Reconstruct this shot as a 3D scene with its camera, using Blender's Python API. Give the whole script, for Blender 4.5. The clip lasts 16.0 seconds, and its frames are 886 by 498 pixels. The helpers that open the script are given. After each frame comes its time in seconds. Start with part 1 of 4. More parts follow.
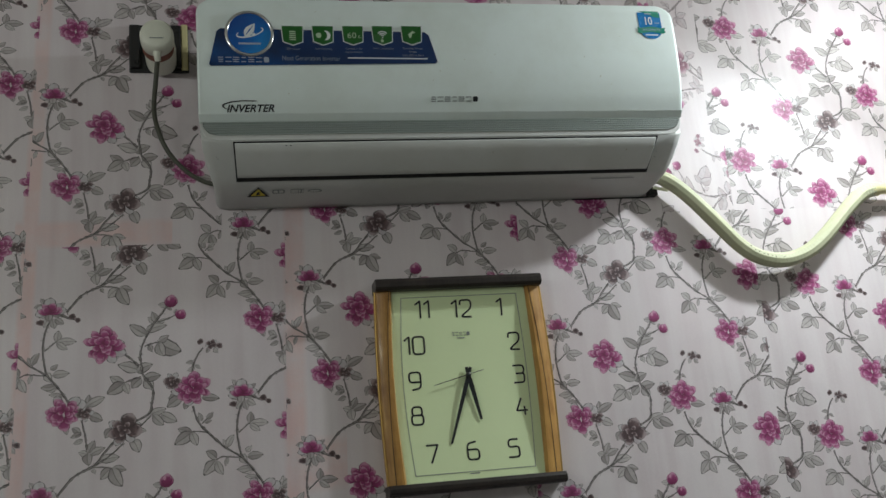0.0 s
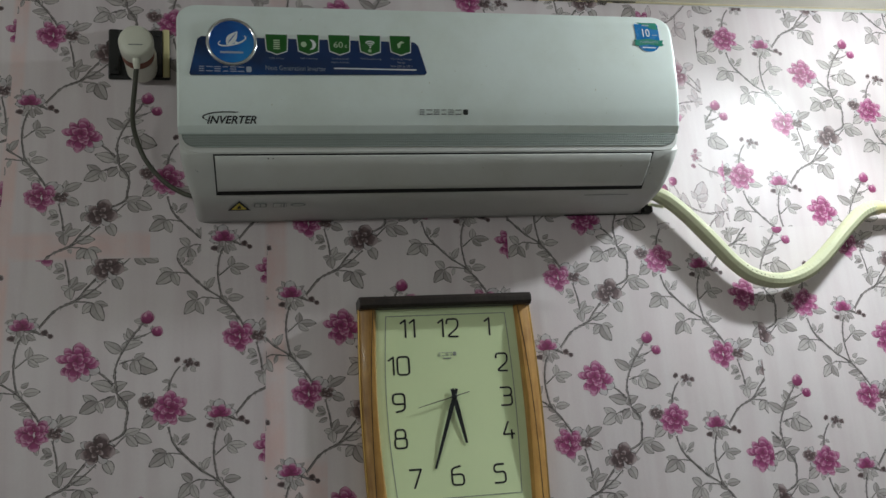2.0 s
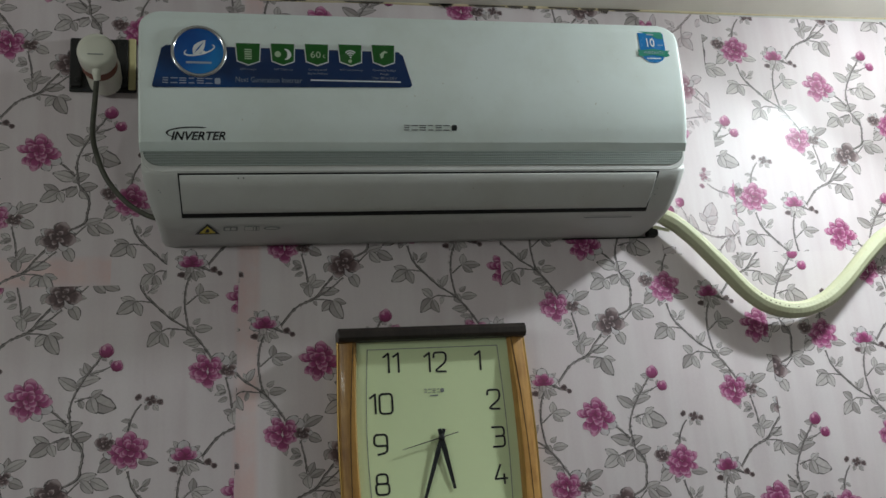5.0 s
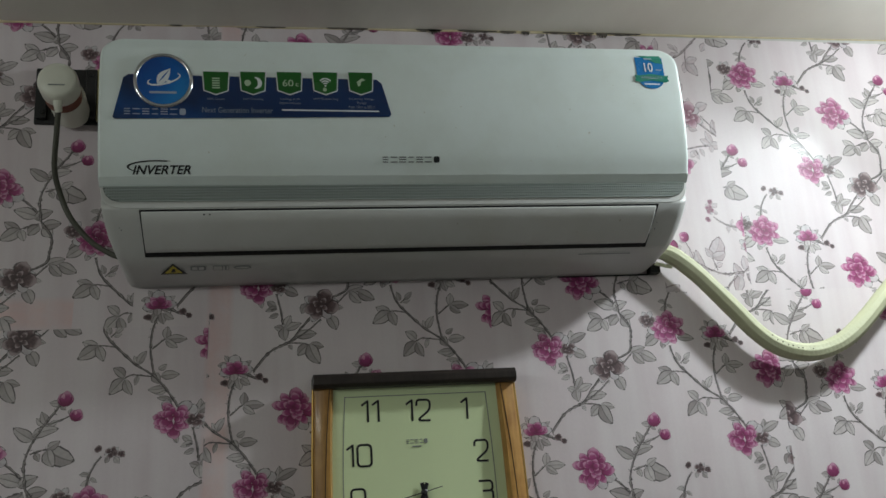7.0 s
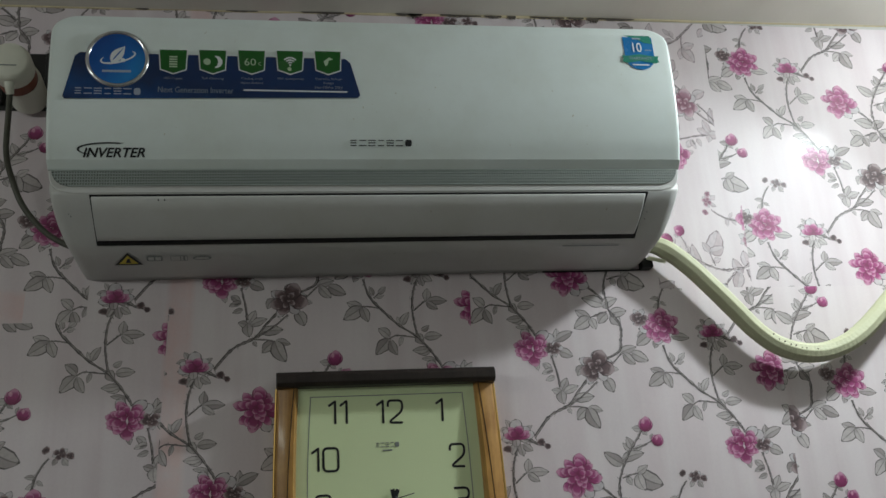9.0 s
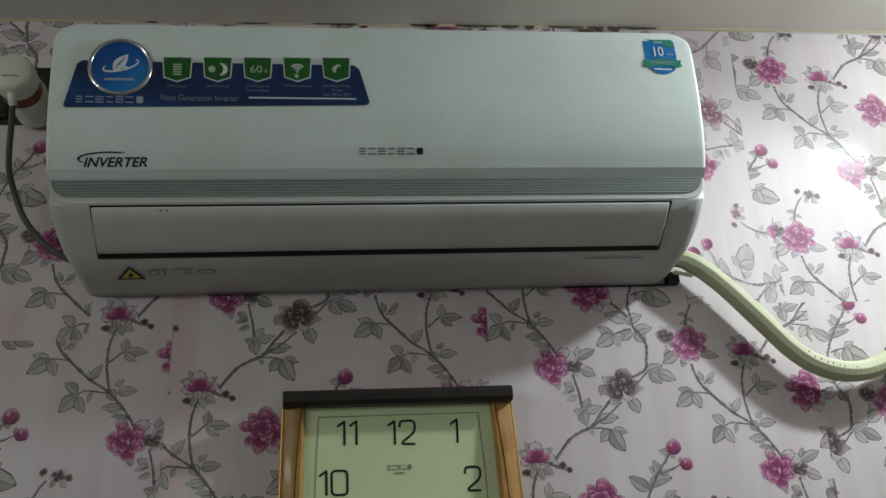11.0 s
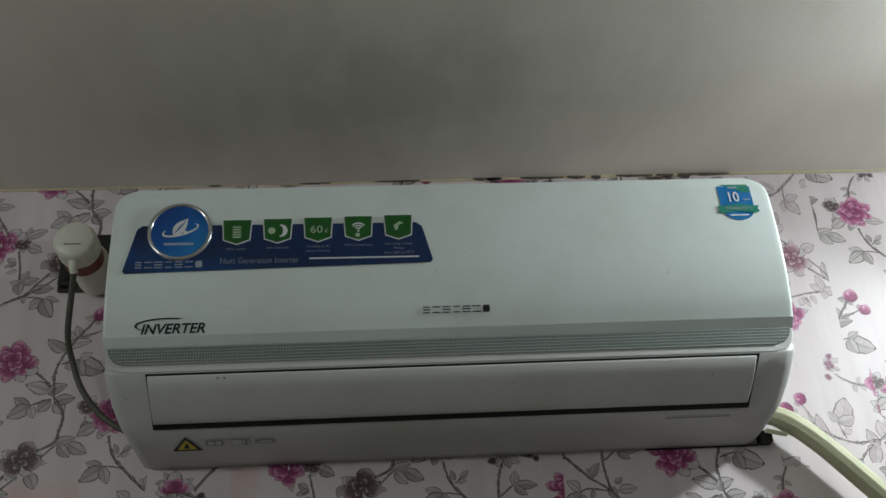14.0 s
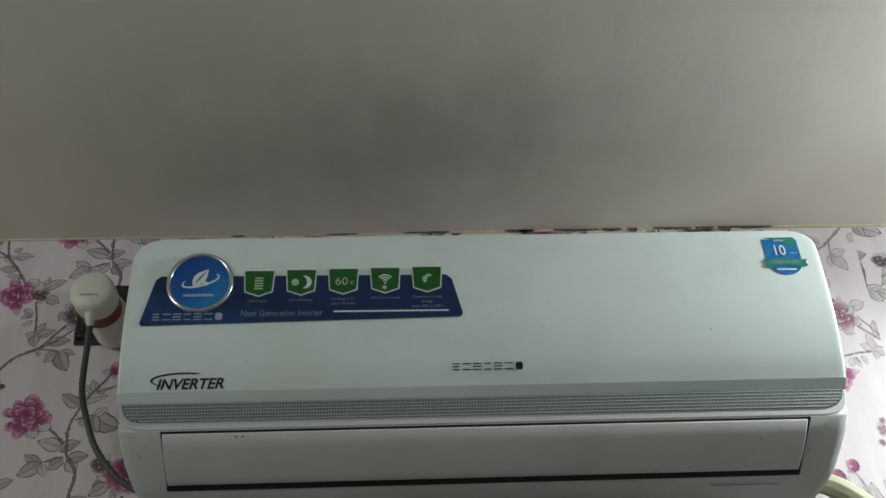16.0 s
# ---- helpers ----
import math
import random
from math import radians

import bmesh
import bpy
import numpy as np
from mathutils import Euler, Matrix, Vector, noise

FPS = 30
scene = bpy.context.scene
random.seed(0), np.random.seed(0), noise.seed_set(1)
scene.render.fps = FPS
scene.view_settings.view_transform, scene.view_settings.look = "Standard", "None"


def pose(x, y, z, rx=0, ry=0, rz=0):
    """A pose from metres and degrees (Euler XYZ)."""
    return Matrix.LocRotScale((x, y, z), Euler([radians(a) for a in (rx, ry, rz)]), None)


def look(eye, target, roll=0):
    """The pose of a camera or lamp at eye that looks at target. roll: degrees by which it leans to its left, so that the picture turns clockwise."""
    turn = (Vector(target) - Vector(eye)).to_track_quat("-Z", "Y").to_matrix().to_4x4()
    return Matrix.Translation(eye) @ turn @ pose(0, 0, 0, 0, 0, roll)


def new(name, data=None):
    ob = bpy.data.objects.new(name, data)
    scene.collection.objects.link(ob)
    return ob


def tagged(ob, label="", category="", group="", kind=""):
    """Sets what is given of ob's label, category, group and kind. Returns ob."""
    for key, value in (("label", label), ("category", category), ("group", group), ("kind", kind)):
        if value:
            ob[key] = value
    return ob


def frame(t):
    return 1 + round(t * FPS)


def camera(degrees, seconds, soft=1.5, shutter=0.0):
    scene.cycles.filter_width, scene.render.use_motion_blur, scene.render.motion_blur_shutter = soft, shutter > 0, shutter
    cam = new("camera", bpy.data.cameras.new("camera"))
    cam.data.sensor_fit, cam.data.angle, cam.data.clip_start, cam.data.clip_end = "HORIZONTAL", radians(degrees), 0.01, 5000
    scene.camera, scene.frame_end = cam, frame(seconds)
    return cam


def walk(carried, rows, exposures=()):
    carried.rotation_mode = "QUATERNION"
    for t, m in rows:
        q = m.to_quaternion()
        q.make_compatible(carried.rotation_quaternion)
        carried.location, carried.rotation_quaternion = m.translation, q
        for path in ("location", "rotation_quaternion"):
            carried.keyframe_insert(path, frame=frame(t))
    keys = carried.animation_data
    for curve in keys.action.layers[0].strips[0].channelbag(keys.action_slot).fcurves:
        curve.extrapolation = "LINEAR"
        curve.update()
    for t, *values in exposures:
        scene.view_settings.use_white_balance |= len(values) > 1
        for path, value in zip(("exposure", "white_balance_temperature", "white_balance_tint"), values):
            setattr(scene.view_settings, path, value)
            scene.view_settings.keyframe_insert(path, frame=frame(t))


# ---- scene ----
cam = camera(48.4, 16.0)
PATH = [
    (0, (-0.422, -1.724, 1.723), (0.03, 0.15, 2.256), -5.6),
    (0.5, (-0.412, -1.718, 1.736), (0.039, 0.157, 2.266), -5.3),
    (1, (-0.406, -1.709, 1.753), (0.05, 0.167, 2.276), -5.1),
    (1.5, (-0.397, -1.7, 1.763), (0.057, 0.176, 2.285), -5.0),
    (2, (-0.39, -1.688, 1.78), (0.066, 0.19, 2.296), -4.8),
    (2.5, (-0.383, -1.671, 1.792), (0.075, 0.207, 2.305), -4.8),
    (3, (-0.372, -1.653, 1.804), (0.085, 0.226, 2.316), -4.7),
    (3.5, (-0.364, -1.634, 1.812), (0.095, 0.244, 2.325), -4.6),
    (6, (-0.294, -1.531, 1.858), (0.13, 0.337, 2.433), -4.5),
    (6.5, (-0.271, -1.513, 1.871), (0.138, 0.354, 2.459), -4.4),
    (7, (-0.239, -1.491, 1.867), (0.151, 0.372, 2.478), -4.4),
    (7.5, (-0.217, -1.47, 1.865), (0.164, 0.392, 2.486), -4.3),
    (8, (-0.19, -1.447, 1.861), (0.181, 0.415, 2.49), -4.2),
    (8.5, (-0.167, -1.423, 1.852), (0.19, 0.436, 2.497), -4.1),
    (11, (-0.111, -1.336, 1.827), (0.16, 0.501, 2.57), -3.6),
    (11.5, (-0.104, -1.328, 1.83), (0.149, 0.502, 2.597), -3.7),
    (12, (-0.102, -1.319, 1.838), (0.132, 0.496, 2.645), -3.8),
    (12.5, (-0.099, -1.312, 1.845), (0.109, 0.476, 2.716), -3.8),
    (13, (-0.097, -1.298, 1.852), (0.084, 0.46, 2.787), -3.8),
    (13.5, (-0.098, -1.291, 1.859), (0.063, 0.448, 2.834), -3.7),
    (14, (-0.1, -1.283, 1.864), (0.034, 0.43, 2.888), -3.4),
    (14.5, (-0.102, -1.271, 1.868), (0.012, 0.419, 2.931), -3.1),
    (15, (-0.103, -1.26, 1.877), (-0.003, 0.414, 2.966), -2.7),
    (15.5, (-0.102, -1.246, 1.885), (-0.011, 0.417, 2.992), -2.5),
    (16, (-0.101, -1.232, 1.891), (-0.02, 0.422, 3.013), -2.1),
]
walk(cam, [(t, look(eye, target, roll)) for t, eye, target, roll in PATH],
     exposures=[(0.0, 0.36), (0.6, 0.28), (3.5, 0.24), (6.0, 0.09), (8.5, 0.04), (11.0, 0.07), (12.0, 0.05), (14.0, 0.13), (16.0, 0.42)])

# ---- light ----
world = bpy.data.worlds.new("room_air")
scene.world = world
world.use_nodes = True
world.node_tree.nodes["Background"].inputs[0].default_value = (0.75, 0.8, 0.85, 1)
world.node_tree.nodes["Background"].inputs[1].default_value = 0.02


def lamp(name, kind, place, target, power, colour, size, size_y=None):
    data = bpy.data.lights.new(name, kind)
    data.energy, data.color = power, colour
    if kind == "AREA":
        data.shape, data.size, data.size_y = ("RECTANGLE" if size_y else "DISK"), size, size_y or size
    else:
        data.shadow_soft_size = size
    ob = new(name, data)
    ob.matrix_world = look(place, target)
    return ob


# a bare bulb by the papered wall, its cap hanging down, and the room's tube light on the far side wall
BULB = (0.99, -0.365, 2.705)
lamp("bulb_cap", "AREA", BULB, (BULB[0] - 0.42, BULB[1] - 0.56, BULB[2] - 0.77), 10.7, (0.905, 1.0, 1.03), 0.085)
lamp("bulb_sides", "POINT", BULB, (0.9, 0, 2.3), 4.6, (0.905, 1.0, 1.03), 0.04)
lamp("tube_light", "AREA", (-1.8, -1.62, 2.5), (0.8, -0.5, 2.4), 7.0, (0.93, 1.0, 0.96), 1.2, 0.05)


# ---- materials ----
class Nodes:
    def __init__(self, name, colour=(0.8, 0.8, 0.8), rough=0.5, metal=0.0, coat=0.0):
        self.mat = bpy.data.materials.new(name)
        self.mat.use_nodes = True
        self.tree = self.mat.node_tree
        self.b = self.tree.nodes["Principled BSDF"]
        self.b.inputs["Base Color"].default_value = (*colour, 1)
        self.b.inputs["Roughness"].default_value = rough
        self.b.inputs["Metallic"].default_value = metal
        self.b.inputs["Coat Weight"].default_value = coat
        self.b.inputs["Coat Roughness"].default_value = 0.08
        self.b.inputs["Specular IOR Level"].default_value = 0.4

    def add(self, kind, **values):
        n = self.tree.nodes.new("ShaderNode" + kind)
        for k, v in values.items():
            n.inputs[k].default_value = v
        return n

    def link(self, a, b):
        self.tree.links.new(a, b)

    def coords(self, kind="Object", scale=(1, 1, 1)):
        t, m = self.add("TexCoord"), self.add("Mapping", Scale=scale)
        self.link(t.outputs[kind], m.inputs["Vector"])
        return m.outputs["Vector"]

    def noise(self, scale, detail=4, rough=0.55, vec=None):
        n = self.add("TexNoise", Scale=scale, Detail=detail, Roughness=rough)
        self.link(vec or self.coords(), n.inputs["Vector"])
        return n.outputs["Fac"]

    def ramp(self, fac, *stops):
        r = self.tree.nodes.new("ShaderNodeValToRGB")
        while len(r.color_ramp.elements) < len(stops):
            r.color_ramp.elements.new(0.5)
        for e, (p, c) in zip(r.color_ramp.elements, stops):
            e.position, e.color = p, (*c, 1) if len(c) == 3 else c
        self.link(fac, r.inputs["Fac"])
        return r.outputs["Color"]

    def mix(self, fac, a, b, how="MIX"):
        m = self.tree.nodes.new("ShaderNodeMix")
        m.data_type, m.blend_type = "RGBA", how
        for sock, v in ((m.inputs[0], fac), (m.inputs[6], a), (m.inputs[7], b)):
            if isinstance(v, bpy.types.NodeSocket):
                self.link(v, sock)
            else:
                sock.default_value = v if isinstance(v, (int, float)) else (*v, 1)
        return m.outputs[2]

    def math(self, how, a, b=0.0):
        m = self.tree.nodes.new("ShaderNodeMath")
        m.operation = how
        for sock, v in zip(m.inputs, (a, b)):
            if isinstance(v, bpy.types.NodeSocket):
                self.link(v, sock)
            else:
                sock.default_value = v
        return m.outputs[0]

    def colour(self, sock):
        self.link(sock, self.b.inputs["Base Color"])
        return self

    def rough(self, sock):
        self.link(sock, self.b.inputs["Roughness"])
        return self

    def bump(self, height, strength=0.1, distance=0.001):
        n = self.add("Bump", Strength=strength, Distance=distance)
        self.link(height, n.inputs["Height"])
        self.link(n.outputs["Normal"], self.b.inputs["Normal"])
        return self


def grey(v):
    return (v, v, v)


def plain(name, colour, rough=0.5, metal=0.0, coat=0.0, vary=0.08, scale=60):
    n = Nodes(name, colour, rough, metal, coat)
    n.colour(n.mix(n.noise(scale), tuple(c * (1 - vary) for c in colour), tuple(min(1, c * (1 + vary)) for c in colour)))
    n.rough(n.ramp(n.noise(scale * 0.4), (0.3, grey(max(0.02, rough - 0.07))), (0.7, grey(rough + 0.07))))
    return n.mat


def gloss(n):
    # vinyl skin: a broad sheen under a thin shiny film
    for key, v in (("Roughness", 0.52), ("Specular IOR Level", 0.58), ("Coat Weight", 0.06), ("Coat Roughness", 0.13)):
        n.b.inputs[key].default_value = v
    return n


def paper_material():
    n = gloss(Nodes("wallpaper_vinyl"))
    info = n.add("ObjectInfo")
    base = n.mix(info.outputs["Random"], (0.745, 0.68, 0.69), (0.72, 0.65, 0.67))
    blot = n.ramp(n.noise(5, 3), (0.35, grey(0.93)), (0.65, grey(1.0)))
    base = n.mix(1.0, base, blot, "MULTIPLY")
    # pink glue stains along the seams
    at = n.add("SeparateXYZ")
    n.link(n.coords("Object"), at.inputs[0])
    x, z = n.math("SUBTRACT", at.outputs["X"], n.math("MULTIPLY", n.math("SUBTRACT", at.outputs["Z"], 2.1), 0.042)), at.outputs["Z"]
    breakup = n.ramp(n.noise(16, 4, 0.6), (0.3, grey(0.25)), (0.6, grey(1)))
    stain = None
    for axis, middle, half, low, high in ((x, -0.287, 0.022, None, None), (x, -0.735, 0.016, None, None), (z, 2.262, 0.028, -0.76, -0.50), (z, 1.84, 0.05, -0.30, -0.20)):
        band = n.ramp(n.math("DIVIDE", n.math("ABSOLUTE", n.math("SUBTRACT", axis, middle)), half), (0.55, grey(1)), (1.0, grey(0)))
        if low is not None:
            band = n.math("MULTIPLY", band, n.math("MULTIPLY", n.math("GREATER_THAN", x, low), n.math("LESS_THAN", x, high)))
        stain = band if stain is None else n.math("MAXIMUM", stain, band)
    base = n.mix(n.math("MULTIPLY", n.math("MULTIPLY", stain, breakup), 1.0), base, (0.74, 0.55, 0.54))
    fine = n.ramp(n.noise(260, 2), (0.3, grey(0.97)), (0.7, grey(1.0)))
    streak = n.ramp(n.noise(3, 3, 0.5, n.coords("Object", (9, 1, 0.7))), (0.38, (0.93, 0.90, 0.91)), (0.6, grey(1)))
    base = n.mix(1.0, base, streak, "MULTIPLY")
    n.colour(n.mix(1.0, base, fine, "MULTIPLY"))
    n.rough(n.ramp(n.noise(14, 3), (0.3, grey(0.48)), (0.7, grey(0.55))))
    hang = n.noise(3, 3, 0.5, n.coords("Object", (7, 1, 0.8)))
    wave = n.math("ADD", n.math("ADD", n.noise(9, 2), n.math("MULTIPLY", hang, 0.8)), n.math("MULTIPLY", n.noise(420, 2), 0.03))
    return n.bump(wave, 0.18, 0.004).mat


def leaf_material(name="printed_leaf", dark=(0.33, 0.285, 0.28), light=(0.61, 0.555, 0.55), veins=0.6, ink=(0.06, 0.048, 0.048)):
    # u runs across the leaf from -1 to 1, v along it from 0 to 1
    n = gloss(Nodes(name))
    uv = n.add("SeparateXYZ")
    n.link(n.coords("UV"), uv.inputs[0])
    geo = n.add("NewGeometry")
    u, v = uv.outputs["X"], uv.outputs["Y"]
    side = n.math("ABSOLUTE", u)
    body = n.mix(geo.outputs["Random Per Island"], dark, light)
    body = n.mix(n.ramp(v, (0.0, grey(0.55)), (0.35, grey(0.0))), body, tuple(c * 0.45 for c in dark))
    body = n.mix(n.math("MULTIPLY", n.math("GREATER_THAN", u, 0.0), 0.4), body, tuple(min(0.68, c * 1.12) for c in light))
    body = n.mix(n.ramp(n.noise(130, 3), (0.40, grey(0.0)), (0.75, grey(0.35))), body, (0.30, 0.275, 0.28))
    # slanting side veins, the midrib and the inked outline
    slant = n.math("FRACT", n.math("MULTIPLY", n.math("SUBTRACT", v, n.math("MULTIPLY", side, 0.25)), 5.0))
    vein = n.math("MULTIPLY", n.ramp(slant, (0.0, grey(1)), (0.16, grey(0))), veins * 0.5)
    edge = n.math("MAXIMUM", side, n.ramp(v, (0.9, grey(0.8)), (1.0, grey(1.0))))
    line = n.math("MAXIMUM", n.ramp(edge, (0.79, grey(0)), (0.87, grey(0.9))), n.ramp(side, (0.04, grey(veins)), (0.13, grey(0))))
    n.colour(n.mix(n.math("MAXIMUM", line, vein), body, ink))
    return n.mat


def petal_material(name, deep, mid, edge, rim, ink, blotch=0.5):
    # v runs from the flower's heart to the petal's rim, u across it
    n = gloss(Nodes(name))
    uv = n.add("SeparateXYZ")
    n.link(n.coords("UV"), uv.inputs[0])
    geo = n.add("NewGeometry")
    chance = geo.outputs["Random Per Island"]
    side = n.math("ABSOLUTE", uv.outputs["X"])
    tone = n.ramp(uv.outputs["Y"], (0.05, deep), (0.45, mid), (0.92, edge))
    tone = n.mix(n.ramp(chance, (0.1, grey(0.4)), (0.5, grey(0.0))), tone, deep)
    tone = n.mix(n.ramp(n.noise(150, 4, 0.6), (0.40, grey(0)), (0.68, grey(blotch))), tone, deep)
    out = n.math("MULTIPLY", n.ramp(uv.outputs["Y"], (0.25, grey(0)), (0.6, grey(1))), n.math("MAXIMUM", side, n.math("SUBTRACT", uv.outputs["Y"], 0.06)))
    tone = n.mix(n.ramp(out, (0.62, grey(0)), (0.76, grey(0.7))), tone, rim)
    tone = n.mix(n.ramp(side, (0.78, grey(0)), (0.90, grey(0.85))), tone, ink)
    n.colour(tone)
    return n.mat


def stem_material(name="printed_stem", core=(0.36, 0.32, 0.31), ink=(0.055, 0.043, 0.043)):
    n = gloss(Nodes(name))
    uv = n.add("SeparateXYZ")
    n.link(n.coords("UV"), uv.inputs[0])
    rib = n.ramp(n.math("ABSOLUTE", n.math("ADD", uv.outputs["X"], -0.2)), (0.25, core), (0.62, ink))
    n.colour(n.mix(n.ramp(n.noise(330, 3), (0.42, grey(0)), (0.60, grey(0.75))), rib, (0.055, 0.045, 0.047)))
    return n.mat


def ceiling_material():
    n = Nodes("ceiling_paint", rough=0.75)
    vec = n.coords("Object", (1, 1, 1))
    tone = n.mix(n.ramp(n.noise(2.2, 4, 0.6, vec), (0.35, grey(0)), (0.65, grey(1))), (0.79, 0.755, 0.67), (0.85, 0.825, 0.745))
    # a darker cloud over the unit, with streaks running out from the wall
    at = n.add("Mapping", Location=(0.08 / 0.56, 0.22 / 0.28, 0), Scale=(1 / 0.56, 1 / 0.28, 0))
    n.link(n.coords("Object"), at.inputs["Vector"])
    cloud = n.add("TexGradient")
    cloud.gradient_type = "SPHERICAL"
    n.link(at.outputs["Vector"], cloud.inputs["Vector"])
    streak = n.noise(7, 3, 0.5, n.coords("Object", (2.4, 0.7, 1)))
    dark_cloud = n.math("MULTIPLY", cloud.outputs["Fac"], n.math("ADD", n.math("MULTIPLY", streak, 0.7), n.math("MULTIPLY", n.noise(9, 3, 0.6), 0.9)))
    tone = n.mix(n.ramp(dark_cloud, (0.0, grey(0)), (0.7, grey(0.36))), tone, (0.16, 0.145, 0.125))
    tone = n.mix(n.math("MULTIPLY", n.ramp(streak, (0.45, grey(0)), (0.75, grey(1))), 0.08), tone, (0.45, 0.43, 0.37))
    n.colour(tone)
    return n.bump(n.noise(90, 4), 0.15, 0.002).mat


def wood_material(name, dark, light):
    n = Nodes(name, rough=0.42, coat=0.1)
    vec = n.coords("Object", (14, 14, 5.0))
    warp = n.noise(1.3, 4, 0.6, vec)
    rings = n.math("SINE", n.math("MULTIPLY", warp, 20.0))
    fac = n.math("ADD", n.math("MULTIPLY", rings, 0.06), n.math("ADD", n.math("MULTIPLY", n.noise(5, 5, 0.6, n.coords("Object", (40, 40, 3))), 0.45), n.math("MULTIPLY", n.noise(22, 4, 0.6), 0.40)))
    n.colour(n.ramp(fac, (0.2, dark), (0.62, light)))
    return n.mat


def shell_material(name, colour):
    n = Nodes(name, colour, 0.36)
    dust = n.ramp(n.noise(7, 5, 0.65), (0.4, grey(1.0)), (0.75, (0.90, 0.89, 0.86)))
    specks = n.ramp(n.noise(150, 2, 0.4), (0.2, (0.75, 0.7, 0.62)), (0.24, grey(1.0)))
    n.colour(n.mix(1.0, n.mix(1.0, colour, dust, "MULTIPLY"), specks, "MULTIPLY"))
    n.rough(n.ramp(n.noise(20), (0.3, grey(0.3)), (0.7, grey(0.42))))
    return n.bump(n.noise(900, 1), 0.04, 0.0003).mat


def film_material(name, scale, corner, stops):
    # glossy printed film whose blue runs from one corner to the other
    n = Nodes(name, rough=0.22, coat=0.4)
    at = n.add("SeparateXYZ")
    n.link(n.coords("Object"), at.inputs[0])
    across = n.math("MULTIPLY", n.math("SUBTRACT", at.outputs["X"], corner[0]), scale[0])
    rise = n.math("MULTIPLY", n.math("SUBTRACT", at.outputs["Z"], corner[1]), scale[1])
    cloud = n.math("MULTIPLY", n.math("SUBTRACT", n.noise(35, 3), 0.5), 0.35)
    n.colour(n.ramp(n.math("ADD", n.math("ADD", across, rise), cloud), *stops))
    return n.mat


def hose_material():
    n = Nodes("insulation_sleeve", rough=0.6)
    tone = n.mix(n.noise(18, 4), (0.46, 0.465, 0.295), (0.54, 0.55, 0.38))
    n.colour(n.mix(n.ramp(n.noise(70, 4, 0.7), (0.55, grey(0)), (0.75, grey(0.4))), tone, (0.40, 0.37, 0.22)))
    return n.bump(n.noise(260, 3), 0.5, 0.0012).mat


PAPER, LEAF, STEM, CEILING = paper_material(), leaf_material(), stem_material(), ceiling_material()
ROSE = petal_material("printed_rose", (0.17, 0.016, 0.075), (0.32, 0.040, 0.165), (0.43, 0.11, 0.26), (0.62, 0.33, 0.46), (0.13, 0.014, 0.06), 0.35)
DUSK = petal_material("printed_dark_flower", (0.045, 0.026, 0.028), (0.12, 0.072, 0.076), (0.26, 0.18, 0.19), (0.46, 0.37, 0.38), (0.05, 0.03, 0.033), 0.7)
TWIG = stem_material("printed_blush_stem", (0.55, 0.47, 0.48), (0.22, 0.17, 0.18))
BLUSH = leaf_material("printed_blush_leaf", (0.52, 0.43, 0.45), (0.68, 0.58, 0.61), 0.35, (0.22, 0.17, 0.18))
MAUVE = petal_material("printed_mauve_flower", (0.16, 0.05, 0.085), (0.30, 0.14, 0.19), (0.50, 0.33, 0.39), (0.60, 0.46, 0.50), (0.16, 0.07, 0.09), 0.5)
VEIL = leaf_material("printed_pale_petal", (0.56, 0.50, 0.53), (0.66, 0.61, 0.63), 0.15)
WOOD = wood_material("honey_wood", (0.28, 0.125, 0.03), (0.62, 0.35, 0.10))
EBONY = wood_material("dark_stained_wood", (0.012, 0.009, 0.008), (0.035, 0.026, 0.022))
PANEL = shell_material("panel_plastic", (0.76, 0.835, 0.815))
# white body plastic, darkened to carry the shade on its down-facing sides
SHELL = shell_material("shaded_body_plastic", (0.56, 0.565, 0.55))
GRILLE = plain("grille_plastic", (0.30, 0.335, 0.315), 0.45)
# dark tone for the shade in the grille's holes
SHADE = plain("grille_hole_shade", (0.075, 0.085, 0.08), 0.6)
# near black: screw heads, and the shade painted into gaps and openings
DARK = plain("screw_black_gap_shade", (0.012, 0.012, 0.012), 0.6)
BLACK = plain("black_plastic", (0.018, 0.018, 0.018), 0.45)
INK = plain("dark_ink", (0.02, 0.022, 0.024), 0.35)
GREYINK = plain("grey_ink", (0.23, 0.25, 0.24), 0.4)
NAVY = film_material("navy_film", (1 / 0.39, 0.6 / 0.065), (-0.42, 2.492), ((0.0, (0.003, 0.016, 0.065)), (0.25, (0.004, 0.050, 0.19)), (0.6, (0.003, 0.022, 0.085)), (1.0, (0.004, 0.026, 0.105))))
BLUE = film_material("blue_film", (0.5 / 0.075, -0.5 / 0.075), (-0.3925, 2.5905), ((0.2, (0.003, 0.055, 0.26)), (0.55, (0.004, 0.11, 0.42)), (0.9, (0.012, 0.22, 0.58))))
CYAN = plain("cyan_film", (0.008, 0.17, 0.45), 0.25, vary=0.15)
GREEN = plain("green_film", (0.012, 0.11, 0.016), 0.22, coat=0.4, vary=0.25, scale=30)
TEAL = plain("teal_ribbon", (0.02, 0.23, 0.16), 0.3)
WHITE = plain("white_ink", (0.72, 0.75, 0.76), 0.4)
SAGE = plain("sage_ink", (0.42, 0.55, 0.38), 0.4)
PALE = plain("pale_ink", (0.34, 0.39, 0.47), 0.4)
DIM = plain("dim_ink", (0.19, 0.235, 0.30), 0.4)
YELLOW = plain("yellow_label", (0.62, 0.50, 0.06), 0.4)
CHROME = Nodes("silver_rim", (0.66, 0.68, 0.70), 0.18, 0.95).mat
